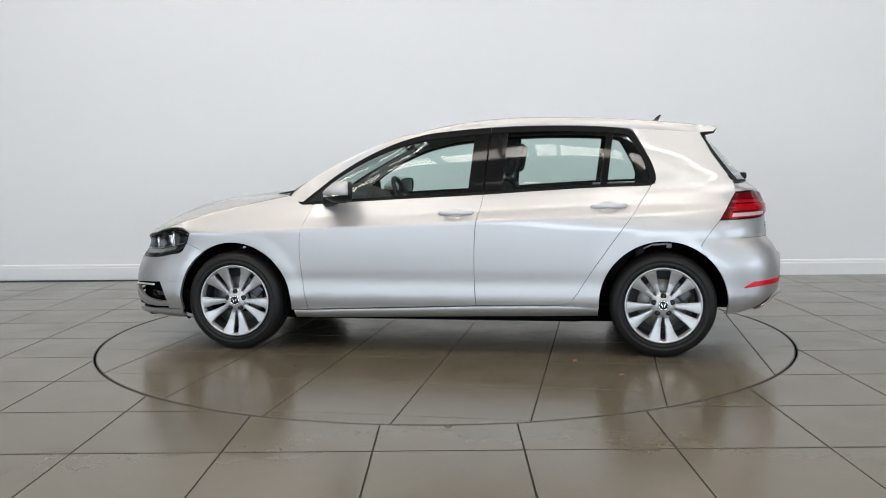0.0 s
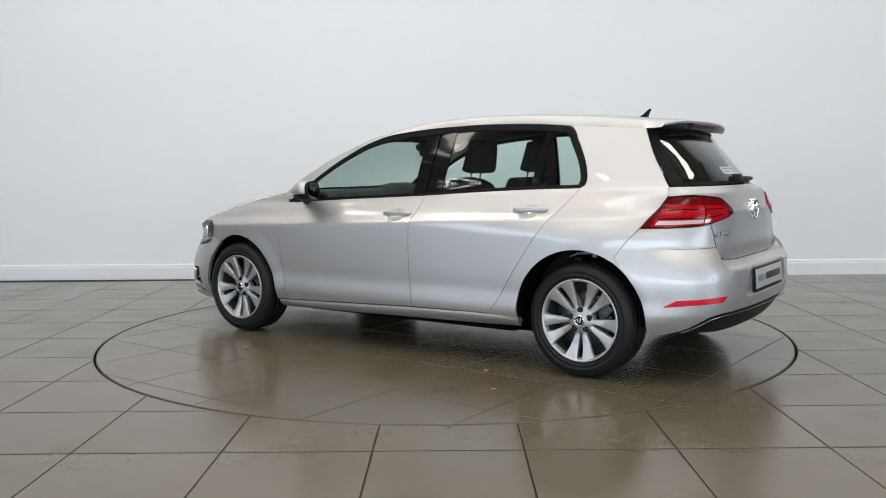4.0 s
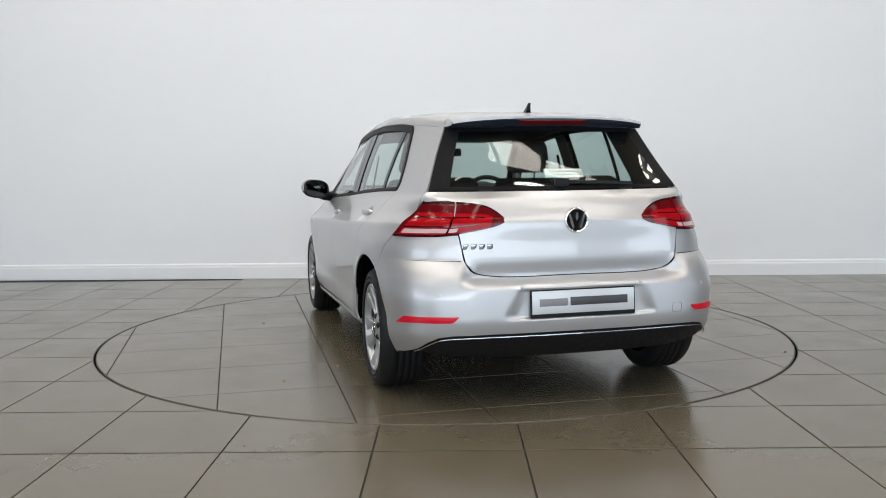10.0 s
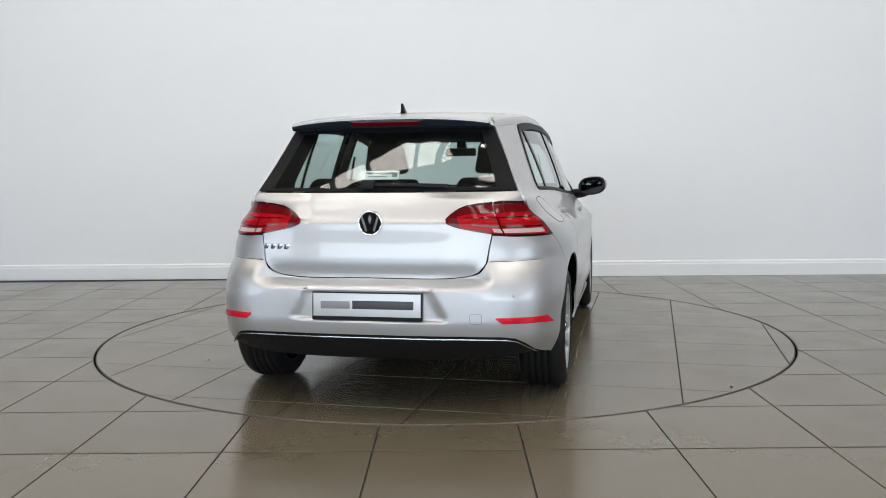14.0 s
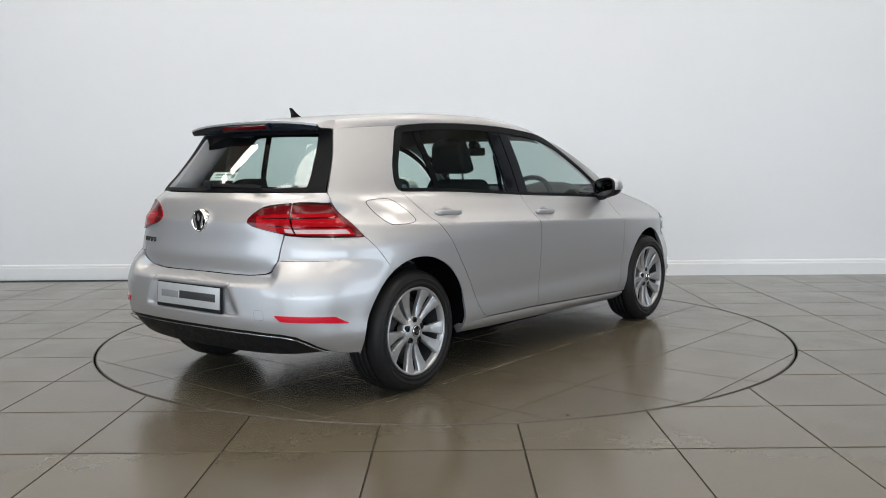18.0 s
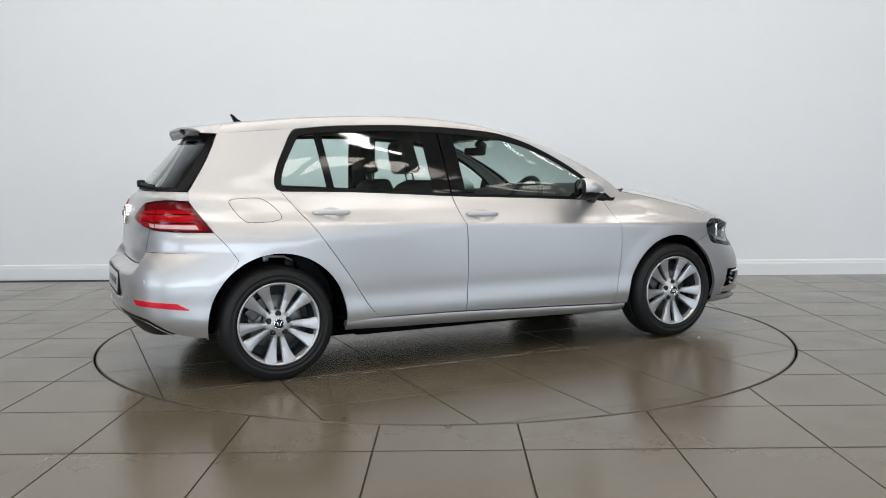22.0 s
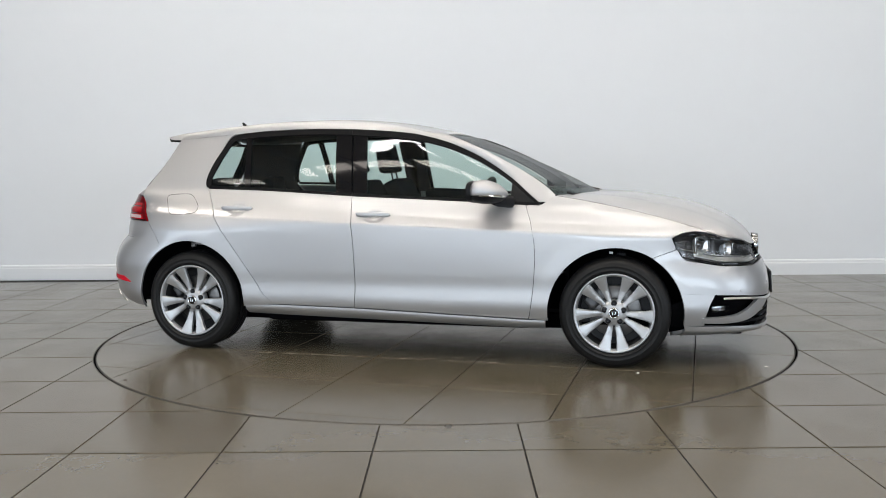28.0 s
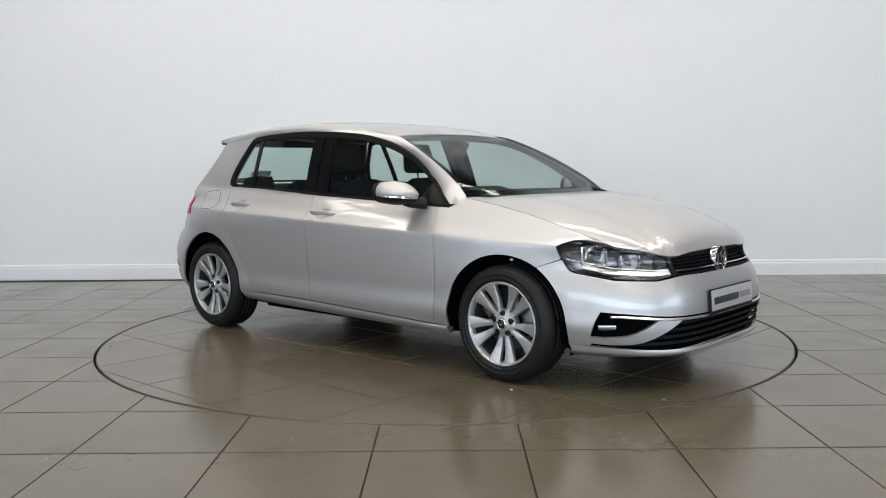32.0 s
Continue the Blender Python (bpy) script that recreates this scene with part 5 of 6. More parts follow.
# ---- wheels ----
def wheel(name, x, y, z, s):
    """Alloy wheel with ten spokes in its tyre; s: 1 on the car's left."""
    rim_r = 0.216
    m = pose(x, s * y, z) @ (Matrix.Identity(4) if s > 0 else pose(0, 0, 0, 0, 0, 180))
    root = new(name)
    root.parent = car
    root.matrix_basis = m @ Matrix.Diagonal((1.006, 1.0, 1.006, 1.0))
    tagged(root, "silver ten-spoke alloy wheel with black tyre")
    root.empty_display_size = 0.1
    if wheel.meshes is None:
        tyre = [(rim_r + 0.002, -0.018), (rim_r + 0.014, -0.002), (0.236, 0.003), (0.238, 0.0048), (0.2405, 0.0048), (0.2425, 0.003), (0.258, 0.0042), (0.260, 0.0058), (0.264, 0.0058), (0.266, 0.0040), (0.276, 0.002), (0.289, -0.006), (0.302, -0.024), (0.307, -0.045)]
        for k in range(4):
            w = -0.050 - 0.032 * k
            tyre += [(0.308, w), (0.308, w - 0.024), (0.300, w - 0.025), (0.300, w - 0.031)]
        tyre += [(0.308, -0.182), (0.300, -0.20), (0.27, -0.222), (rim_r, -0.212)]
        rim = [(rim_r + 0.004, -0.016), (rim_r + 0.007, -0.004), (rim_r + 0.002, 0.0), (rim_r - 0.006, -0.004), (rim_r - 0.011, -0.022), (rim_r - 0.014, -0.034)]
        hub = [(0.0, -0.012), (0.030, -0.012), (0.034, -0.016), (0.040, -0.016), (0.066, -0.024), (0.076, -0.040), (0.074, -0.075), (0.0, -0.075)]
        cap = [(0.0, -0.006), (0.024, -0.007), (0.0285, -0.010), (0.030, -0.014)]
        disc = [(0.075, -0.092), (0.145, -0.092), (0.147, -0.094), (0.147, -0.114), (0.075, -0.114)]
        spoke_v, spoke_f = [], []
        # one spoke: narrow at the hub, wide at the rim, with a flat shiny face and chamfered flanks
        secs = [(0.040, 0.0105, -0.020), (0.080, 0.0135, -0.027), (0.13, 0.0200, -0.024), (0.17, 0.0265, -0.015), (0.200, 0.0350, -0.007), (0.2125, 0.0395, -0.005)]
        for r, w, o in secs:
            f = 0.80
            for dx, dy in ((-w, -0.026), (-w, -0.006), (-w * f, 0.0), (-w * 0.3, 0.0006), (w * 0.15, 0.0), (w * f, -0.003), (w, -0.006), (w, -0.026)):
                spoke_v.append((dx, o + dy, r))
        spoke_f = strip_faces(len(secs), 8)
        wheel.meshes = {
            "tyre": mesh_of("tyre", *lathe(tyre, 72), RUBBER, True), "rim": mesh_of("rim", *lathe(rim, 72), ALLOY, True),
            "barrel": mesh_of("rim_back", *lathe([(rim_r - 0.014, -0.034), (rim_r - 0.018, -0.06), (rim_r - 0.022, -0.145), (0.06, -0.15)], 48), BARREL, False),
            "hub": mesh_of("hub", *lathe(hub, 40), ALLOY, True), "hub_cap": mesh_of("hub_cap", *lathe(cap, 32), BLACK_GLOSS, True),
            "brake_disc": mesh_of("brake_disc", *lathe(disc, 48), STEEL, True), "spoke": mesh_of("spoke", spoke_v, spoke_f, ALLOY, False),
            "cap_ring": mesh_of("cap_ring", *lathe([(0.0235, -0.0072), (0.0245, -0.0055), (0.0265, -0.0055), (0.0285, -0.0085)], 32), CHROME, True),
            "bolt_well": mesh_of("bolt_well", *lathe([(0.0, -0.0125), (0.0145, -0.0125), (0.0165, -0.0145), (0.0170, -0.03)], 16), BLACK_PLASTIC, True),
            "bolt": mesh_of("bolt", *lathe([(0.0, -0.0100), (0.0070, -0.0100), (0.0080, -0.0115), (0.0080, -0.03)], 6), BLACK_GLOSS, False)}
        bm = bmesh.new()
        box(bm, (0.13, 0.06, 0.075), bevel=0.015)
        me = bpy.data.meshes.new("brake_caliper")
        bm.to_mesh(me)
        bm.free()
        me.materials.append(ALLOY_DARK)
        wheel.meshes["brake_caliper"] = me
    def put(kind, mm=Matrix.Identity(4), nm=None):
        o = new(nm or kind, wheel.meshes[kind])
        o.parent = root
        o.matrix_basis = mm
        return o
    put("tyre")
    put("rim")
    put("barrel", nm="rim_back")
    put("hub")
    put("hub_cap")
    put("cap_ring")
    for a, b in (((-0.011, 0.010), (-0.004, -0.010)), ((0.004, -0.010), (0.011, 0.010))):
        v, f = ribbon([(a[0], -0.0056, a[1]), ((a[0] + b[0]) / 2, -0.0054, (a[1] + b[1]) / 2), (b[0], -0.0056, b[1])], 0.0042, 0.0008, (0, 1, 0))
        piece("cap_bar", v, f, CHROME, root, "", False)
    put("brake_disc")
    put("brake_caliper", pose(-0.10 if s > 0 else 0.10, -0.09, 0.075, 0, 40 if s < 0 else -40, 0))
    for k in range(10):
        put("spoke", pose(0, 0, 0, 0, 72 * (k // 2) + 36 + (14.0 if k % 2 else -14.0), 0))
    for k in range(5):
        a = radians(72 * k)
        mm = pose(0.0535 * math.sin(a), -0.0045, 0.0535 * math.cos(a))
        put("bolt_well", mm)
        put("bolt", mm)
    return root


wheel.meshes = None


# ---- side windows and trims ----
TOP_OF = hermite([q[0] for q in WINDOW_TOP[::-1]], [q[1] for q in WINDOW_TOP[::-1]])


def side_pane(name, c0, c1, d0, d1, mat, parents, depth, label="", flange=0.0, n=40):
    G = on_side(fill(even(c0, n), even(c1, n), even(d0, 20), even(d1, 20)))
    G = offset_grid(G, -depth, (0, 1, 0))
    vs, fs = sheet([G], flange)
    a = piece(name, vs, fs, mat, parents[0], label, True)
    b = piece(name, *mirrored(vs, fs), mat, parents[1], label, True)
    return a, b


def glasshouse():
    (fl, fr), (rl, rr) = DOORS
    b0, t0 = 0.012, -0.036
    top = lambda xs: [(x, float(TOP_OF(x)) + t0 + 0.008 * float(step(0.0, 0.6, x))) for x in xs]
    side_pane("door_window", belt_line(0.635, -0.255, 40, b0), top(np.linspace(0.628, -0.292, 40)), [(0.635, float(BELT(0.635)) + b0), (0.628, float(TOP_OF(0.628)) + t0)],
              [(-0.255, float(BELT(-0.255)) + b0), (-0.292, float(TOP_OF(-0.292)) + t0)], GLASS, (fl, fr), 0.007, "green-tinted front door window")
    side_pane("door_window", belt_line(-0.448, -1.045, 30, b0), top(np.linspace(-0.487, -1.088, 30)), [(-0.448, float(BELT(-0.448)) + b0), (-0.487, float(TOP_OF(-0.487)) + t0)],
              [(-1.045, float(BELT(-1.045)) + b0), (-1.088, float(TOP_OF(-1.088)) + t0)], GLASS, (rl, rr), 0.007, "green-tinted rear door window")
    side_pane("quarter_window", belt_line(-1.078, -1.325, 20, b0), top(np.linspace(-1.120, -1.195, 20)), [(-1.078, float(BELT(-1.078)) + b0), (-1.120, float(TOP_OF(-1.120)) + t0)],
              path([(-1.325, 1.023), (-1.335, 1.05), (-1.312, 1.136), (-1.250, 1.25), (-1.195, float(TOP_OF(-1.195)) + t0)], 20), GLASS, (rl, rr), 0.007, "small fixed rear quarter window", n=20)
    # gloss black pillar cover, mirror base and divider
    for x0, x1, y0, y1, ps, nm in ((-0.250, -0.340, -0.288, -0.378, (fl, fr), "pillar_cover"), (-0.350, -0.455, -0.388, -0.492, (rl, rr), "pillar_cover"), (-1.040, -1.082, -1.083, -1.125, (rl, rr), "window_divider")):
        side_pane(nm, belt_line(x0, x1, 8, 0.004), [(x, float(TOP_OF(x)) - 0.006) for x in np.linspace(y0, y1, 8)], [(x0, float(BELT(x0)) + 0.004), (y0, float(TOP_OF(y0)) - 0.006)],
                  [(x1, float(BELT(x1)) + 0.004), (y1, float(TOP_OF(y1)) - 0.006)], BLACK_GLOSS, ps, 0.002, "gloss black pillar cover" if nm == "pillar_cover" else "", 0.006, n=8)
    side_pane("mirror_base", belt_line(0.800, 0.625, 12, 0.003), [(x, max(float(BELT(x)) + 0.004, float(TOP_OF(x)) - 0.006)) for x in np.linspace(0.800, 0.620, 12)],
              [(0.800, float(BELT(0.8)) + 0.003), (0.800, float(BELT(0.8)) + 0.004)], [(0.625, float(BELT(0.625)) + 0.003), (0.620, float(TOP_OF(0.620)) - 0.006)], BLACK_PLASTIC, (fl, fr), 0.001, "black mirror base panel", 0.004, n=12)
    # black trim round the windows
    def edge(points, width, ps, nm, lab):
        P = on_side(points)
        P[:, 1] -= 0.003
        vs, fs = ribbon(P, width, 0.006, (0, 0.93, 0.36))
        piece(nm, vs, fs, SEAL_BLACK, ps[0], lab, False)
        piece(nm, *mirrored(vs, fs), SEAL_BLACK, ps[1], lab, False)
    edge(belt_line(0.79, -0.344, 60, 0.006), 0.018, (fl, fr), "belt_trim", "black belt-line seal")
    edge(belt_line(-0.348, -1.335, 60, 0.006), 0.018, (rl, rr), "belt_trim", "black belt-line seal")
    xs = np.linspace(0.785, -0.384, 70)
    edge([(x, float(TOP_OF(x)) - 0.022 + 0.007 * float(step(0.0, 0.6, x))) for x in xs], np.interp(xs, [0.0, 0.55, 0.785], [0.046, 0.026, 0.016]), (fl, fr), "window_frame", "black window frame")
    edge(chain([(x, float(TOP_OF(x)) - 0.022) for x in np.linspace(-0.386, -1.175, 50)], path([(-1.175, float(TOP_OF(-1.175)) - 0.022), (-1.218, 1.318), (-1.264, 1.25), (-1.327, 1.136), (-1.350, 1.05), (-1.340, 1.022)], 30)), 0.042, (rl, rr), "window_frame", "black window frame")


def door_handle(parent, x0, x1, z, s):
    xs = np.linspace(x0, x1, 25)
    P = []
    for k, x in enumerate(xs):
        u = k / 24
        lift_y = 0.014 * (1 - (2 * u - 1) ** 6) + 0.001
        P.append((x, s * (side_y(x, z) + lift_y), z + 0.004 * u))
    P = np.array(P)
    vs, fs, n = [], [], 14
    for k, p in enumerate(P):
        u = k / 24
        h = 0.0125 * (1 - (2 * u - 1) ** 10) ** 0.5 + 0.002
        w = 0.0075
        for a in np.linspace(0, 2 * math.pi, n, endpoint=False):
            vs.append((p[0], p[1] + s * w * math.copysign(abs(math.cos(a)) ** 0.8, math.cos(a)), p[2] + h * math.copysign(abs(math.sin(a)) ** 0.7, math.sin(a))))
    fs = strip_faces(25, n, 0, True) + [tuple(range(n)), tuple(24 * n + k for k in range(n))]
    if s < 0:
        fs = [tuple(reversed(f)) for f in fs]
    piece("door_handle", vs, fs, PAINT, parent, "silver bar door handle", True)


def wing_mirror(s):
    """Door mirror: silver cap, black lower shell, mirror glass and foot."""
    def shell(z0, z1, grow, nu=36, nv=14):
        rows = []
        for v in np.linspace(z0, z1, nv):
            row = []
            for a in np.linspace(0, 2 * math.pi, nu, endpoint=False):
                ca, sa = math.cos(a), math.sin(a)
                cz = math.sqrt(max(0.0, 1 - abs(v) ** 2.1))
                x = 0.090 * math.copysign(abs(ca) ** 0.85, ca) * (cz * (1.0 - 0.50 * max(0.0, v)) if ca > 0 else cz ** 0.30) * (1.20 if ca > 0 else 0.75)
                y = 0.102 * math.copysign(abs(sa) ** 0.80, sa) * cz ** 0.8
                row.append(((x - 0.34 * y) * grow, y * grow, 0.068 * v * grow + 0.09 * y))
            rows.append(row)
        return np.array(rows)
    c = np.array((0.508, 0.900, 0.986))
    def out(G):
        return [((c + q)[0], s * (c + q)[1], (c + q)[2]) for q in G.reshape(-1, 3)]
    def faces(nv, nu):
        f = strip_faces(nv, nu, 0, True)
        return f if s > 0 else [tuple(reversed(q)) for q in f]
    U = shell(-0.35, 0.999, 1.0)
    cap = piece("wing_mirror", out(U), faces(14, 36), PAINT, car, "silver and black door mirror", True)
    L = shell(-0.999, -0.35, 0.985, nv=8)
    piece("lower_shell", out(L), faces(8, 36), BLACK_PLASTIC, cap, "black lower shell", True)
    # the rear face: black frame with the mirror glass in it
    def face(fy, fz, xs):
        rows = []
        for x, f in xs:
            row = []
            for a in np.linspace(0, 2 * math.pi, 32, endpoint=False):
                ca, sa = math.cos(a), math.sin(a)
                y = fy * f * math.copysign(abs(ca) ** 0.72, ca)
                row.append((x - 0.34 * y, y, fz * f * math.copysign(abs(sa) ** 0.72, sa) + 0.09 * y))
            rows.append(row)
        return np.array(rows)
    F = face(0.095, 0.064, ((-0.044, 0.93), (-0.063, 0.97), (-0.069, 0.95), (-0.070, 0.88), (-0.066, 0.86), (-0.065, 0.02)))
    piece("glass_frame", out(F), faces(6, 32), BLACK_PLASTIC, cap, "black glass frame", True)
    F = face(0.081, 0.054, ((-0.0665, 1.0), (-0.0675, 0.97), (-0.0675, 0.02)))
    piece("mirror_glass", out(F), faces(3, 32), MIRROR_GLASS, cap, "mirror glass", True)
    line = [(c[0] + 0.102 * math.cos(a) ** 0.85 - 0.034 * math.sin(a), s * (c[1] + 0.094 * math.copysign(abs(math.sin(a)) ** 0.8, math.sin(a))), c[2] - 0.026 + 0.010 * math.sin(a)) for a in np.linspace(-1.0, 1.50, 26)]
    piece("mirror_indicator", *ribbon(line, 0.011, 0.004, (0.7, 0.5 * s, 0.35)), CHROME, cap, "pale indicator strip", False)
    foot = [(0.625, s * 0.770, 0.925), (0.60, s * 0.800, 0.928), (0.565, s * 0.835, 0.930), (0.54, s * 0.865, 0.940)]
    piece("mirror_foot", *tube(path(foot, 10), np.linspace(0.036, 0.026, 10), 12), BLACK_PLASTIC, cap, "black mirror foot", True)


def fuel_flap():
    """Round-cornered flap line on the right rear panel."""
    pts = path([(-1.60, 0.972), (-1.52, 0.976), (-1.455, 0.972), (-1.415, 0.945), (-1.370, 0.893), (-1.372, 0.868), (-1.41, 0.856), (-1.50, 0.852), (-1.555, 0.856), (-1.590, 0.890), (-1.622, 0.945), (-1.622, 0.964), (-1.60, 0.972)], 90)
    P = [(x, -side_y(x, z) + 0.0002, z) for x, z in pts]
    piece("fuel_flap", *tube(P, 0.0016, 6), DARK_LINING, car, "fuel flap joint in the rear panel", True)
    m = np.mean(pts, axis=0)
    rings = [[(m[0] + (x - m[0]) * f, -side_y(m[0] + (x - m[0]) * f, m[1] + (z - m[1]) * f) - 0.0012, m[1] + (z - m[1]) * f) for x, z in pts[:-1]] for f in (0.975, 0.8, 0.5, 0.2, 0.01)]
    G = np.array(rings)
    piece("flap_skin", [tuple(v) for v in G.reshape(-1, 3)], strip_faces(5, 89, 0, True), PAINT, car, "", True)


def roof_aerial():
    prof = [(0.014, 0.0), (0.110, 0.0), (0.104, 0.010), (0.074, 0.020), (0.048, 0.036), (0.025, 0.058), (0.010, 0.068), (0.002, 0.066), (0.010, 0.052), (0.020, 0.028), (0.018, 0.010)]
    vs, fs = [], []
    for k, w in enumerate((-1, -0.6, 0.6, 1)):
        for x, z in prof:
            t = 0.016 * (1 - 0.75 * min(1, z / 0.06)) + 0.002
            vs.append((-1.455 + x, w * t if abs(w) == 1 else w * t * 1.15, 1.392 + z * 0.95 if abs(w) == 1 else 1.394 + z * 0.98))
    n = len(prof)
    for k in range(3):
        fs += [(k * n + i, k * n + (i + 1) % n, (k + 1) * n + (i + 1) % n, (k + 1) * n + i) for i in range(n)]
    fs += [tuple(range(n))[::-1], tuple(3 * n + i for i in range(n))]
    piece("roof_aerial", vs, fs, BLACK_GLOSS, car, "black shark-fin roof aerial", False)


def wipers_front():
    for pts in ([(1.035, 0.42, 0.944), (1.07, 0.20, 0.947), (1.088, -0.10, 0.948), (1.075, -0.22, 0.949)], [(1.085, 0.02, 0.949), (1.06, -0.25, 0.950), (0.965, -0.60, 0.960), (0.935, -0.66, 0.969)]):
        piece("wiper", *ribbon(path(pts, 24), 0.014, 0.010, (0.3, 0, 0.95)), BLACK_PLASTIC, car, "black windscreen wiper", False)
    piece("wiper_pivot", *ribbon(path([(0.875, 0.53, 0.984), (0.93, 0.515, 0.976), (1.02, 0.50, 0.958)], 12), 0.030, 0.012, (0.25, 0, 0.95)), BLACK_PLASTIC, car, "black wiper pivot at the cowl", False)
    rows = [[(1.115 - 0.19 * (abs(e) ** 2.2) - k, e * 0.70, 0.944 + 0.006 * (abs(e) ** 2)) for e in np.linspace(-1, 1, 31)] for k in (-0.02, 0.07)]
    piece("cowl_panel", *sheet([np.array(rows)], 0), BLACK_PLASTIC, car, "black cowl under the windscreen", True)


def underside():
    for k, (cx, cz, r) in enumerate(ARCHES):
        prof = [(cx + (r + 0.012) * math.cos(a), cz + (r + 0.012) * math.sin(a)) for a in np.linspace(radians(-4), radians(184), 40)]
        for s in (1, -1):
            edge_ = [min(side_y(x, max(z, 0.20)) - 0.006, 0.862) for x, z in prof]
            vs = [(x, s * y, z) for y, (x, z) in zip(edge_, prof)] + [(x, s * 0.52, z) for x, z in prof]
            n = len(prof)
            fs = [(i, i + 1, n + i + 1, n + i) for i in range(n - 1)]
            fs.append(tuple(range(n, 2 * n)))
            piece("arch_liner", vs, fs, DARK_LINING, car, "dark wheel-arch liner", True)
            # lip turned in along the arch edge
            lip = arch(k, -20 if k == 0 else 5, 187 if k == 0 else 187, 60, 0.002)
            a = [(x, s * (side_y(x, max(z, 0.16)) - 0.001), z) for x, z in lip]
            b = [(x, s * (side_y(x, max(z, 0.16)) - 0.035), z) for x, z in lip]
            piece("arch_lip", *sheet([np.array([a, b])], 0), DARK_LINING, car, "", True)
            if k == 0:
                bm = bmesh.new()
                box(bm, (0.020, 0.004, 0.012), (1.19, s * 0.725, 0.636), bevel=0.0015)
                part("arch_sticker", bm, STICKER, car, "small white sticker in the wheel arch")
            else:
                bm = bmesh.new()
                box(bm, (0.105, 0.016, 0.014), (cx + 0.015, s * 0.735, 0.660), (0, 4, 0), bevel=0.004)
                box(bm, (0.030, 0.020, 0.030), (cx - 0.040, s * 0.732, 0.652), (0, -8, 0), bevel=0.005)
                box(bm, (0.050, 0.014, 0.010), (cx + 0.085, s * 0.735, 0.645), (0, 24, 0), bevel=0.003)
                part("arch_bracket", bm, STEEL, car, "dull metal bracket in the rear wheel arch")
            # axle stub and strut behind the wheel
            bm = bmesh.new()
            box(bm, (0.07, 0.34, 0.07), (cx, s * 0.55, 0.29), bevel=0.02)
            box(bm, (0.06, 0.06, 0.34), (cx + (0.02 if k == 0 else 0.12), s * 0.60, 0.46), bevel=0.02)
            part("suspension", bm, BLACK_PLASTIC, car, "dark suspension parts")
    bm = bmesh.new()
    box(bm, (1.66, 1.44, 0.07), (-0.11, 0, 0.218), bevel=0.02)
    box(bm, (3.1, 1.02, 0.09), (0.12, 0, 0.195), bevel=0.02)
    box(bm, (0.50, 1.24, 0.05), (1.66, 0, 0.200), bevel=0.015)
    box(bm, (0.40, 1.16, 0.12), (-1.72, 0, 0.345), bevel=0.03)
    box(bm, (0.9, 0.10, 0.06), (-0.6, 0.22, 0.152), bevel=0.02)
    box(bm, (0.40, 0.52, 0.10), (-1.66, -0.2, 0.262), bevel=0.04)
    part("underbody", bm, DARK_LINING, car, "dark underbody and exhaust")


# ---- cabin ----
def seat_shell(w, h, thick, taper=0.8, n=20):
    """A cushioned back: rounded outline, bulging, closed."""
    bm = bmesh.new()
    box(bm, (thick, w, h), (0, 0, h / 2), bevel=min(thick, w) * 0.36, segments=4)
    for v in bm.verts:
        u = v.co.z / h
        v.co.y *= 1 - (1 - taper) * u ** 2
        v.co.x += -0.02 * math.sin(math.pi * u)
    return bm


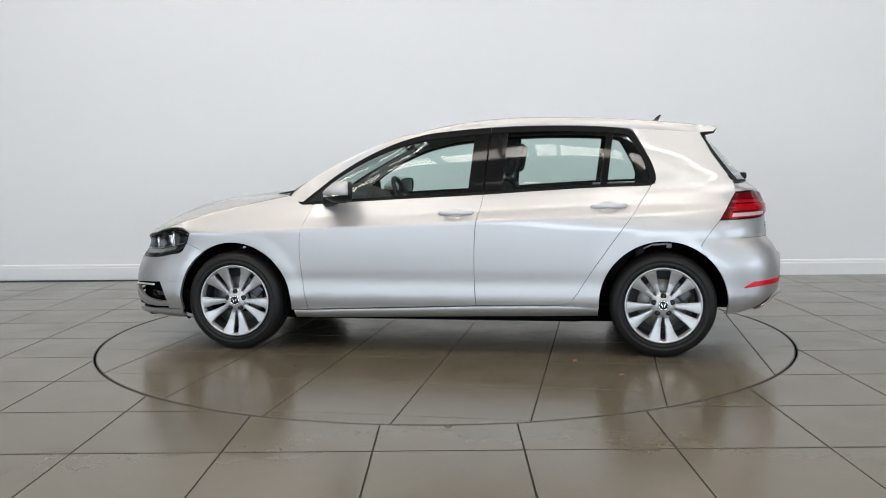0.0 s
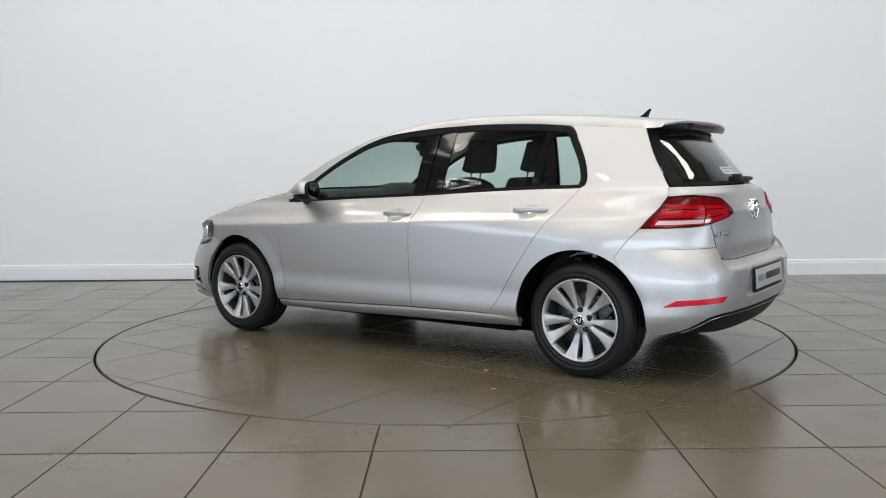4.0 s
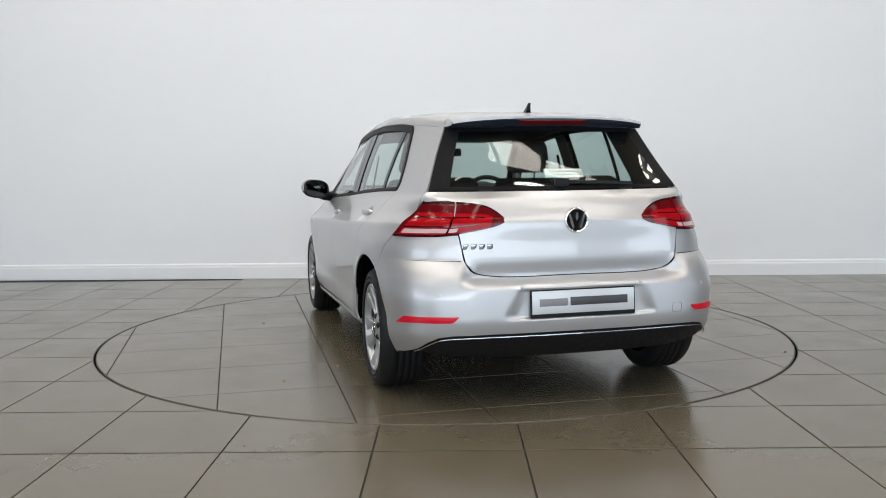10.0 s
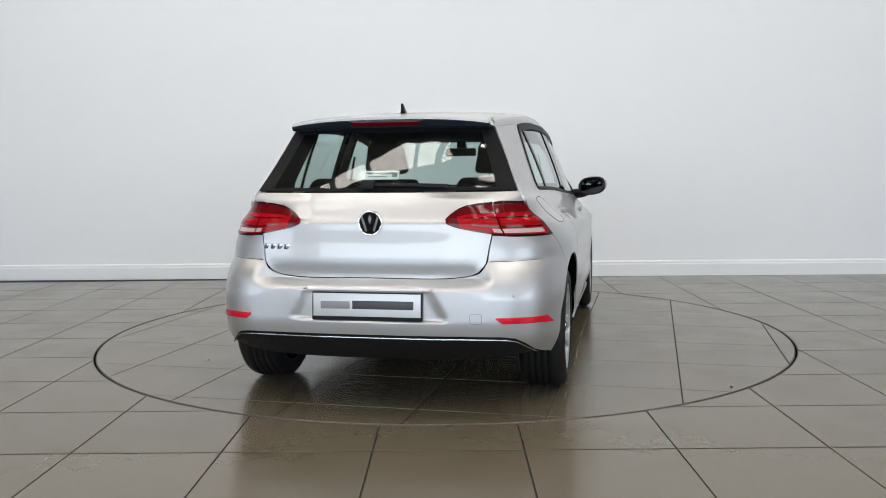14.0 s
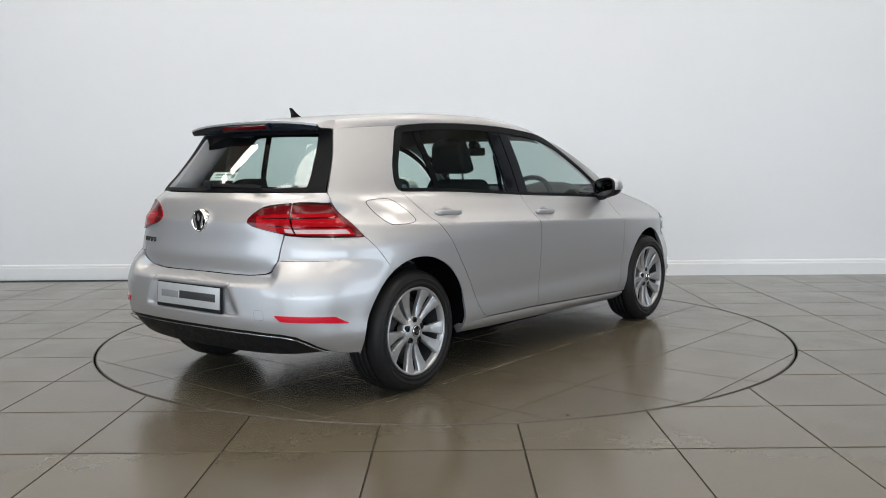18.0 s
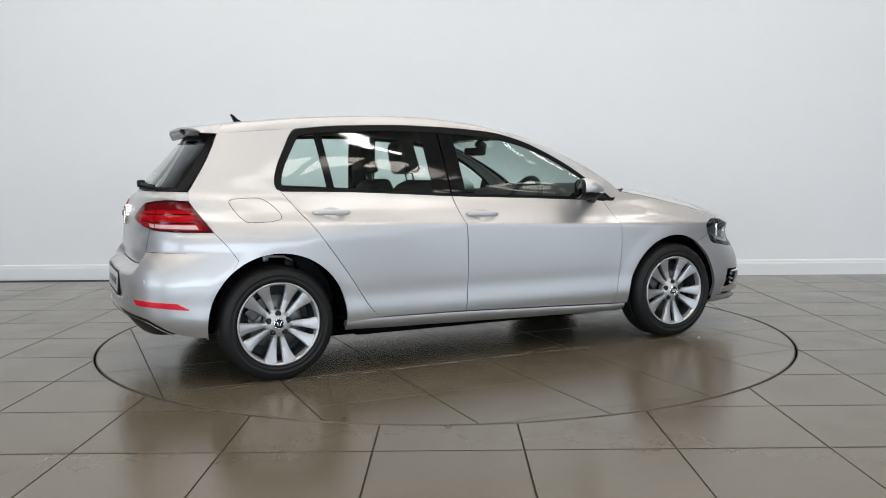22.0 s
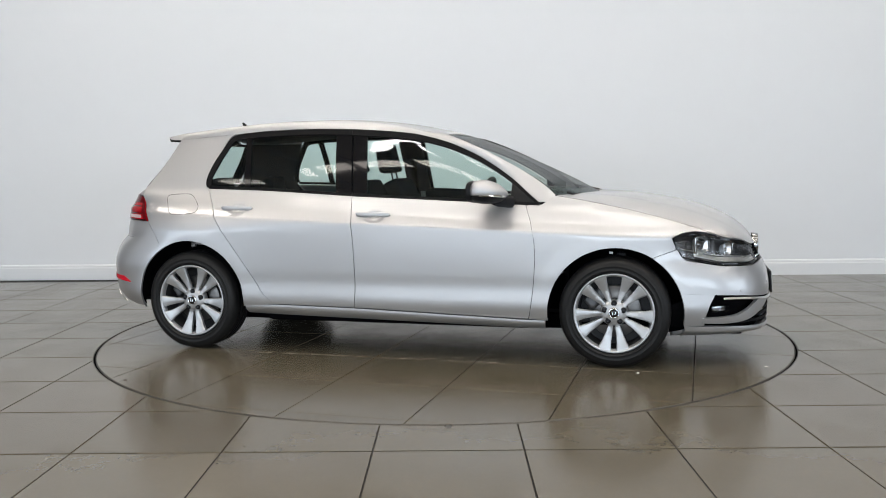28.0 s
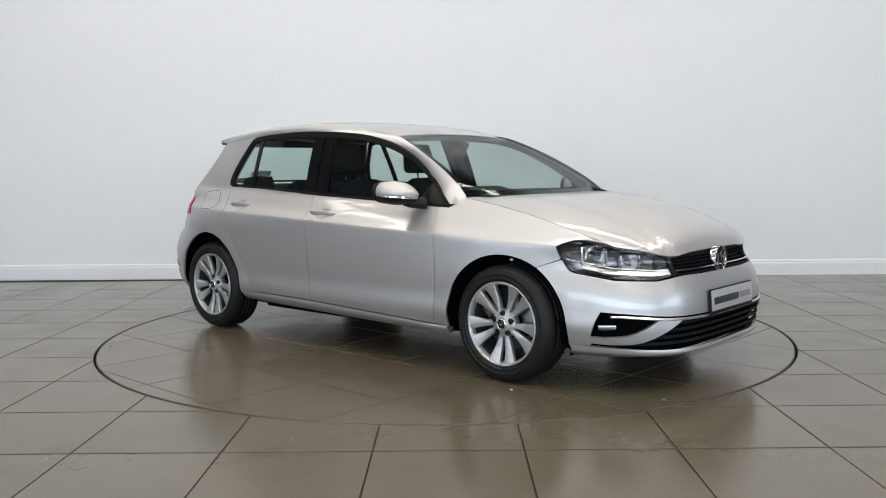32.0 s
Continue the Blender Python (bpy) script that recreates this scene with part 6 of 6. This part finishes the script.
def cabin():
    for s in (1, -1):
        bm = bmesh.new()
        box(bm, (0.50, 0.50, 0.16), (0.0, 0, 0), bevel=0.055, segments=4)
        seat = part("front_seat", bm, SEAT_CLOTH, car, "dark cloth front seat")
        seat.matrix_basis = pose(0.04, s * 0.355, 0.50, 0, -8, 0)
        o = part("backrest", seat_shell(0.48, 0.60, 0.15, 0.78), SEAT_CLOTH, seat)
        o.matrix_basis = pose(-0.22, 0, 0.02, 0, -16, 0)
        o = part("headrest", seat_shell(0.275, 0.205, 0.10, 0.70), SEAT_CLOTH, seat)
        o.matrix_basis = pose(-0.405, 0, 0.655, 0, -4, 0)
        for q in (-1, 1):
            o = piece("headrest_post", *tube([(-0.385, q * 0.055, 0.55), (-0.40, q * 0.055, 0.68)], 0.006, 8), CHROME_DARK, seat, "dark metal headrest post", True)
    bm = bmesh.new()
    box(bm, (0.46, 1.22, 0.16), (0, 0, 0), bevel=0.05, segments=3)
    bench = part("rear_bench", bm, SEAT_CLOTH, car, "dark cloth rear bench")
    bench.matrix_basis = pose(-0.86, 0, 0.46, 0, -6, 0)
    for y, w in ((0.40, 0.46), (-0.40, 0.46), (0.0, 0.32)):
        o = part("bench_back", seat_shell(w, 0.56, 0.14, 0.97), SEAT_CLOTH, bench)
        o.matrix_basis = pose(-0.22, y, 0.0, 0, -20, 0)
        o = part("headrest", seat_shell(0.25 if y else 0.2, 0.12 if y else 0.08, 0.10, 0.9), SEAT_CLOTH, bench)
        o.matrix_basis = pose(-0.475, y, 0.545, 0, -6, 0)
    # dashboard and wheel (right-hand drive)
    prof = [(1.06, 0.952), (0.90, 0.972), (0.72, 0.985), (0.58, 0.955), (0.52, 0.88), (0.50, 0.76), (0.56, 0.60), (0.70, 0.50), (1.0, 0.50)]
    n = len(prof)
    ys = np.linspace(-0.66, 0.66, 13)
    vs = [(x - 0.10 * (abs(y) / 0.66) ** 3 * (1 if x > 0.8 else 0.3), y, z + (0.03 if -0.52 < y < -0.2 and 0.5 < x < 0.75 and z > 0.9 else 0)) for y in ys for x, z in prof]
    fs = [(j * n + i, j * n + i + 1, (j + 1) * n + i + 1, (j + 1) * n + i) for j in range(12) for i in range(n - 1)]
    dash = piece("dashboard", vs, fs, TRIM_DARK, car, "dark dashboard", True)
    base = SCREEN[0] - np.array((0.012, 0, 0.008))
    far = np.array([(0.72, q[1] * 0.95, 0.990 - 0.03 * abs(q[1] / 0.7) ** 4) for q in SCREEN[0]])
    piece("dash_top", *sheet([np.array([base, base * 0.5 + far * 0.5, far])], 0, outward=(0, 0, 1)), TRIM_DARK, dash, "", True)
    vs, fs = [], []
    R, r = 0.182, 0.017
    for i in range(40):
        a = 2 * math.pi * i / 40
        for k in range(10):
            b = 2 * math.pi * k / 10
            vs.append(((r * math.sin(b)), (R + r * math.cos(b)) * math.cos(a), (R + r * math.cos(b)) * math.sin(a)))
    fs = [(i * 10 + k, i * 10 + (k + 1) % 10, ((i + 1) % 40) * 10 + (k + 1) % 10, ((i + 1) % 40) * 10 + k) for i in range(40) for k in range(10)]
    m = pose(0.36, -0.36, 0.885, 0, 24, 0)
    sw = piece("steering_wheel", [tuple(m @ Vector(v)) for v in vs], fs, TRIM_DARK, car, "black steering wheel", True)
    bm = bmesh.new()
    box(bm, (0.04, 0.15, 0.12), bevel=0.018)
    box(bm, (0.02, 0.34, 0.035), (0, 0, 0.01), bevel=0.008)
    box(bm, (0.02, 0.04, 0.17), (0, 0, -0.09), bevel=0.008)
    bmesh.ops.transform(bm, matrix=m, verts=bm.verts)
    part("wheel_boss", bm, TRIM_DARK, sw)
    piece("steering_column", *tube([tuple(m @ Vector((0.02, 0, 0))), (0.66, -0.36, 0.74)], 0.035, 12), TRIM_DARK, sw, "", True)
    # inner mirror on the screen
    bm = bmesh.new()
    box(bm, (0.03, 0.215, 0.056), bevel=0.016, segments=3)
    o = part("rear_view_mirror", bm, BLACK_PLASTIC, car, "black rear-view mirror")
    o.matrix_basis = pose(0.20, 0.0, 1.232, 0, 8, 12)
    bm = bmesh.new()
    box(bm, (0.07, 0.07, 0.05), bevel=0.02)
    o = part("sensor_housing", bm, BLACK_PLASTIC, car, "black sensor housing at the windscreen top")
    o.matrix_basis = pose(0.245, 0.0, 1.275, 0, 30, 0)
    # lining: roof, door cards, boot sides, shelf, floor
    xs = np.linspace(0.18, -1.58, 24)
    rows = [[(x, e * (float(ROOF_HALF(x)) + 0.03), roof_z(x, e * float(ROOF_HALF(x))) - 0.030 - 0.02 * abs(e) ** 6) for e in np.linspace(-1, 1, 17)] for x in xs]
    piece("headliner", *sheet([np.array(rows)], 0), HEADLINER, car, "light grey headliner", True)
    (fl, fr), (rl, rr) = DOORS
    for x0, x1, ps in ((0.70, -0.32, (fl, fr)), (-0.36, -1.02, (rl, rr))):
        rows = [[(x, side_y(x, z) - 0.055 - 0.02 * (1 - v), z) for x in np.linspace(x0, x1, 20)] for v, z in ((v, 0.28 + v * 0.64) for v in np.linspace(0, 1, 10))]
        G = np.array(rows)
        for i in range(20):
            G[-1, i, 2] = float(BELT(G[-1, i, 0])) + 0.004
            G[-1, i, 1] = side_y(G[-1, i, 0], G[-1, i, 2]) - 0.016
        vs, fs = sheet([G], 0)
        piece("door_card", vs, fs, TRIM_DARK, ps[0], "dark inner door panel", True)
        piece("door_card", *mirrored(vs, fs), TRIM_DARK, ps[1], "dark inner door panel", True)
    for s in (1, -1):
        # inner rear pillar and boot side
        G = fill(even([(-1.20, 0.76), (-1.86, 0.76)], 16), even([(-1.235, 1.315), (-1.63, 1.315)], 16), even([(-1.20, 0.76), (-1.32, 1.0), (-1.36, 1.06), (-1.235, 1.315)], 16), even([(-1.86, 0.76), (-1.86, 0.97), (-1.78, 1.04), (-1.63, 1.315)], 16))
        P = on_side(G)
        P[:, :, 1] -= 0.045
        P[:, :, 1] *= s
        piece("rear_side_lining", *sheet([P], 0), TRIM_DARK, car, "dark rear side lining", True)
        # inner middle pillar
        P = on_side(fill(even([(-0.27, 0.95), (-0.43, 0.955)], 4), even([(-0.31, 1.32), (-0.47, 1.33)], 4), even([(-0.27, 0.95), (-0.31, 1.32)], 8), even([(-0.43, 0.955), (-0.47, 1.33)], 8)))
        P[:, :, 1] -= 0.035
        P[:, :, 1] *= s
        piece("pillar_lining", *sheet([P], 0.01), TRIM_DARK, car, "dark inner pillar", True)
        # belt strap by the middle pillar
        line = [(-0.37, s * 0.60, 1.20), (-0.36, s * 0.64, 0.98), (-0.30, s * 0.66, 0.60)]
        piece("seat_belt", *ribbon(path(line, 10), 0.046, 0.002, (0, 1, 0)), DARK_LINING, car, "dark seat belt", False)
    rows = [[(x, y, 0.955 - 0.02 * (x + 1.85)) for y in np.linspace(-0.56, 0.56, 9)] for x in (-1.36, -1.60, -1.84)]
    piece("parcel_shelf", *sheet([np.array(rows)], 0.02, outward=(0, 0, 1)), TRIM_DARK, car, "dark parcel shelf", False)
    bm = bmesh.new()
    box(bm, (2.9, 1.5, 0.02), (-0.40, 0, 0.30), bevel=0.004)
    part("cabin_floor", bm, DARK_LINING, car)
    rows = [[(0.95, y, z) for y in np.linspace(-0.70, 0.70, 5)] for z in (0.25, 0.6, 0.94)]
    piece("bulkhead", *sheet([np.array(rows)], 0.02, outward=(1, 0, 0)), DARK_LINING, car, "dark bulkhead", False)


front_bumper_ob = front_bumper()
grille()
plate(front_bumper_ob, (end_x(0, 0.432, 1) + 0.006, 0, 0.432), (0, -4, 0), "dealer_plate", ((-0.225, 0.075, -0.016, 0.020, PLATE_DARK), (0.09, 0.222, -0.013, 0.018, PLATE_GREY)))
for _s in (1, -1):
    headlight(_s)
    tail_lamp(_s)
    wing_mirror(_s)
rear_fittings()
ledge_joint()
gate_fittings()
for _s in (1, -1):
    wheel("front_wheel", 1.216, 0.860, 0.310, _s)
    wheel("rear_wheel", -1.406, 0.850, 0.310, _s)
glasshouse()
for _d, _x0, _x1, _z in ((DOORS[0], -0.080, -0.296, 0.854), (DOORS[1], -0.982, -1.198, 0.890)):
    door_handle(_d[0], _x0, _x1, _z, 1)
    door_handle(_d[1], _x0, _x1, _z, -1)
for _y, _z in ((0.44, 0.462), (-0.44, 0.462), (0.685, 0.434), (-0.685, 0.434)):
    sensor(front_bumper_ob, 0, _y, _z, 1)
fuel_flap()
roof_aerial()
wipers_front()
underside()
cabin()

# ---- chipped joints and litter on the turntable ----
def chipped_joints():
    rnd = random.Random(5)
    for (x0, y0), (x1, y1), count in (((-0.95, -0.952), (0.56, -0.934), 26), ((0.07, -0.915), (0.81, -0.72), 5), ((-1.7, -0.94), (-1.0, -0.945), 5)):
        for k in range(count):
            u = rnd.random()
            x, y = x0 + (x1 - x0) * u, y0 + (y1 - y0) * u + rnd.uniform(-0.004, 0.010)
            n, long_, wide = 7, rnd.uniform(0.012, 0.09), rnd.uniform(0.001, 0.0045)
            a = [(x + (i / (n - 1) - 0.5) * long_, y + (i / (n - 1) - 0.5) * long_ * (y1 - y0) / (x1 - x0) - wide * rnd.uniform(0.1, 0.6), 0.0006) for i in range(n)]
            b = [(p[0], p[1] + wide * rnd.uniform(0.4, 1.0), 0.0010) for p in a]
            piece("chipped_edge", a + b, [(i, i + 1, n + i + 1, n + i) for i in range(n - 1)], CHIP, turntable)


def litter(name, x, y, size, mat, label, seed):
    """A small curled scrap that lies on the turntable."""
    rnd = random.Random(seed)
    n = 9
    rim = [(x + size * (0.7 + 0.5 * rnd.random()) * math.cos(a), y + size * 0.55 * (0.6 + 0.6 * rnd.random()) * math.sin(a), 0.0012 + 0.004 * rnd.random()) for a in np.linspace(0, 2 * math.pi, n, endpoint=False)]
    low = [(p[0], p[1], p[2] - 0.0009) for p in rim]
    vs = rim + low + [(x, y, 0.0016), (x, y, 0.0008)]
    fs = [(i, (i + 1) % n, 2 * n) for i in range(n)] + [((i + 1) % n + n, i + n, 2 * n + 1) for i in range(n)] + [(i, i + n, (i + 1) % n + n, (i + 1) % n) for i in range(n)]
    return tagged(piece(name, vs, fs, mat), label, "litter", "litter on the turntable")


BITS = [litter("leaf_fragment", -0.895, 0.875, 0.015, LEAF, "small orange leaf fragment lying on the turntable", 1),
        litter("leaf_fragment", -1.148, 1.202, 0.012, LEAF, "small orange leaf fragment lying on the turntable", 2),
        litter("leaf_fragment", 0.69, 1.195, 0.016, LEAF_DARK, "dark dry leaf fragment lying on the turntable", 3),
        litter("leaf_fragment", -1.333, -1.757, 0.013, LEAF_DARK, "dark dry leaf fragment lying on the turntable", 4),
        litter("paper_scrap", 1.35, -1.03, 0.010, PALE_BIT, "tiny pale paper scrap lying on the turntable", 5),
        litter("paper_scrap", 2.04, -0.73, 0.010, PALE_BIT, "tiny pale paper scrap lying on the turntable", 6)]
for _x, _y, _s in ((-2.542, 1.983, 7), (-1.946, 1.901, 8), (-2.191, 1.445, 9)):
    tagged(litter("floor_scrap", _x, _y, 0.012, PALE_BIT, "tiny pale scrap lying on the tiled floor", _s), "tiny pale scrap lying on the tiled floor", "litter", "scraps on the floor")
_v, _f = lathe([(0.0, 0.0030), (0.013, 0.0028), (0.016, 0.0015), (0.017, -0.004)], 24, "z")
tagged(piece("floor_plug", [(x + 0.009, y - 2.300, z) for x, y, z in _v], _f, STEEL, None, "", True), "small round steel plug in the tiled floor", "plug")


def motions():
    rows = [(t, pose(0, 0, 0, 0, 0, heading(t))) for t in np.linspace(0, LENGTH, 33)]
    walk(turntable, rows)
    for bit in BITS:
        walk(bit, rows)
    walk(car, [(t, m @ pose(0, -0.0855, 0)) for t, m in rows])


floor_tiles()
disc_tiles()
chipped_joints()
motions()
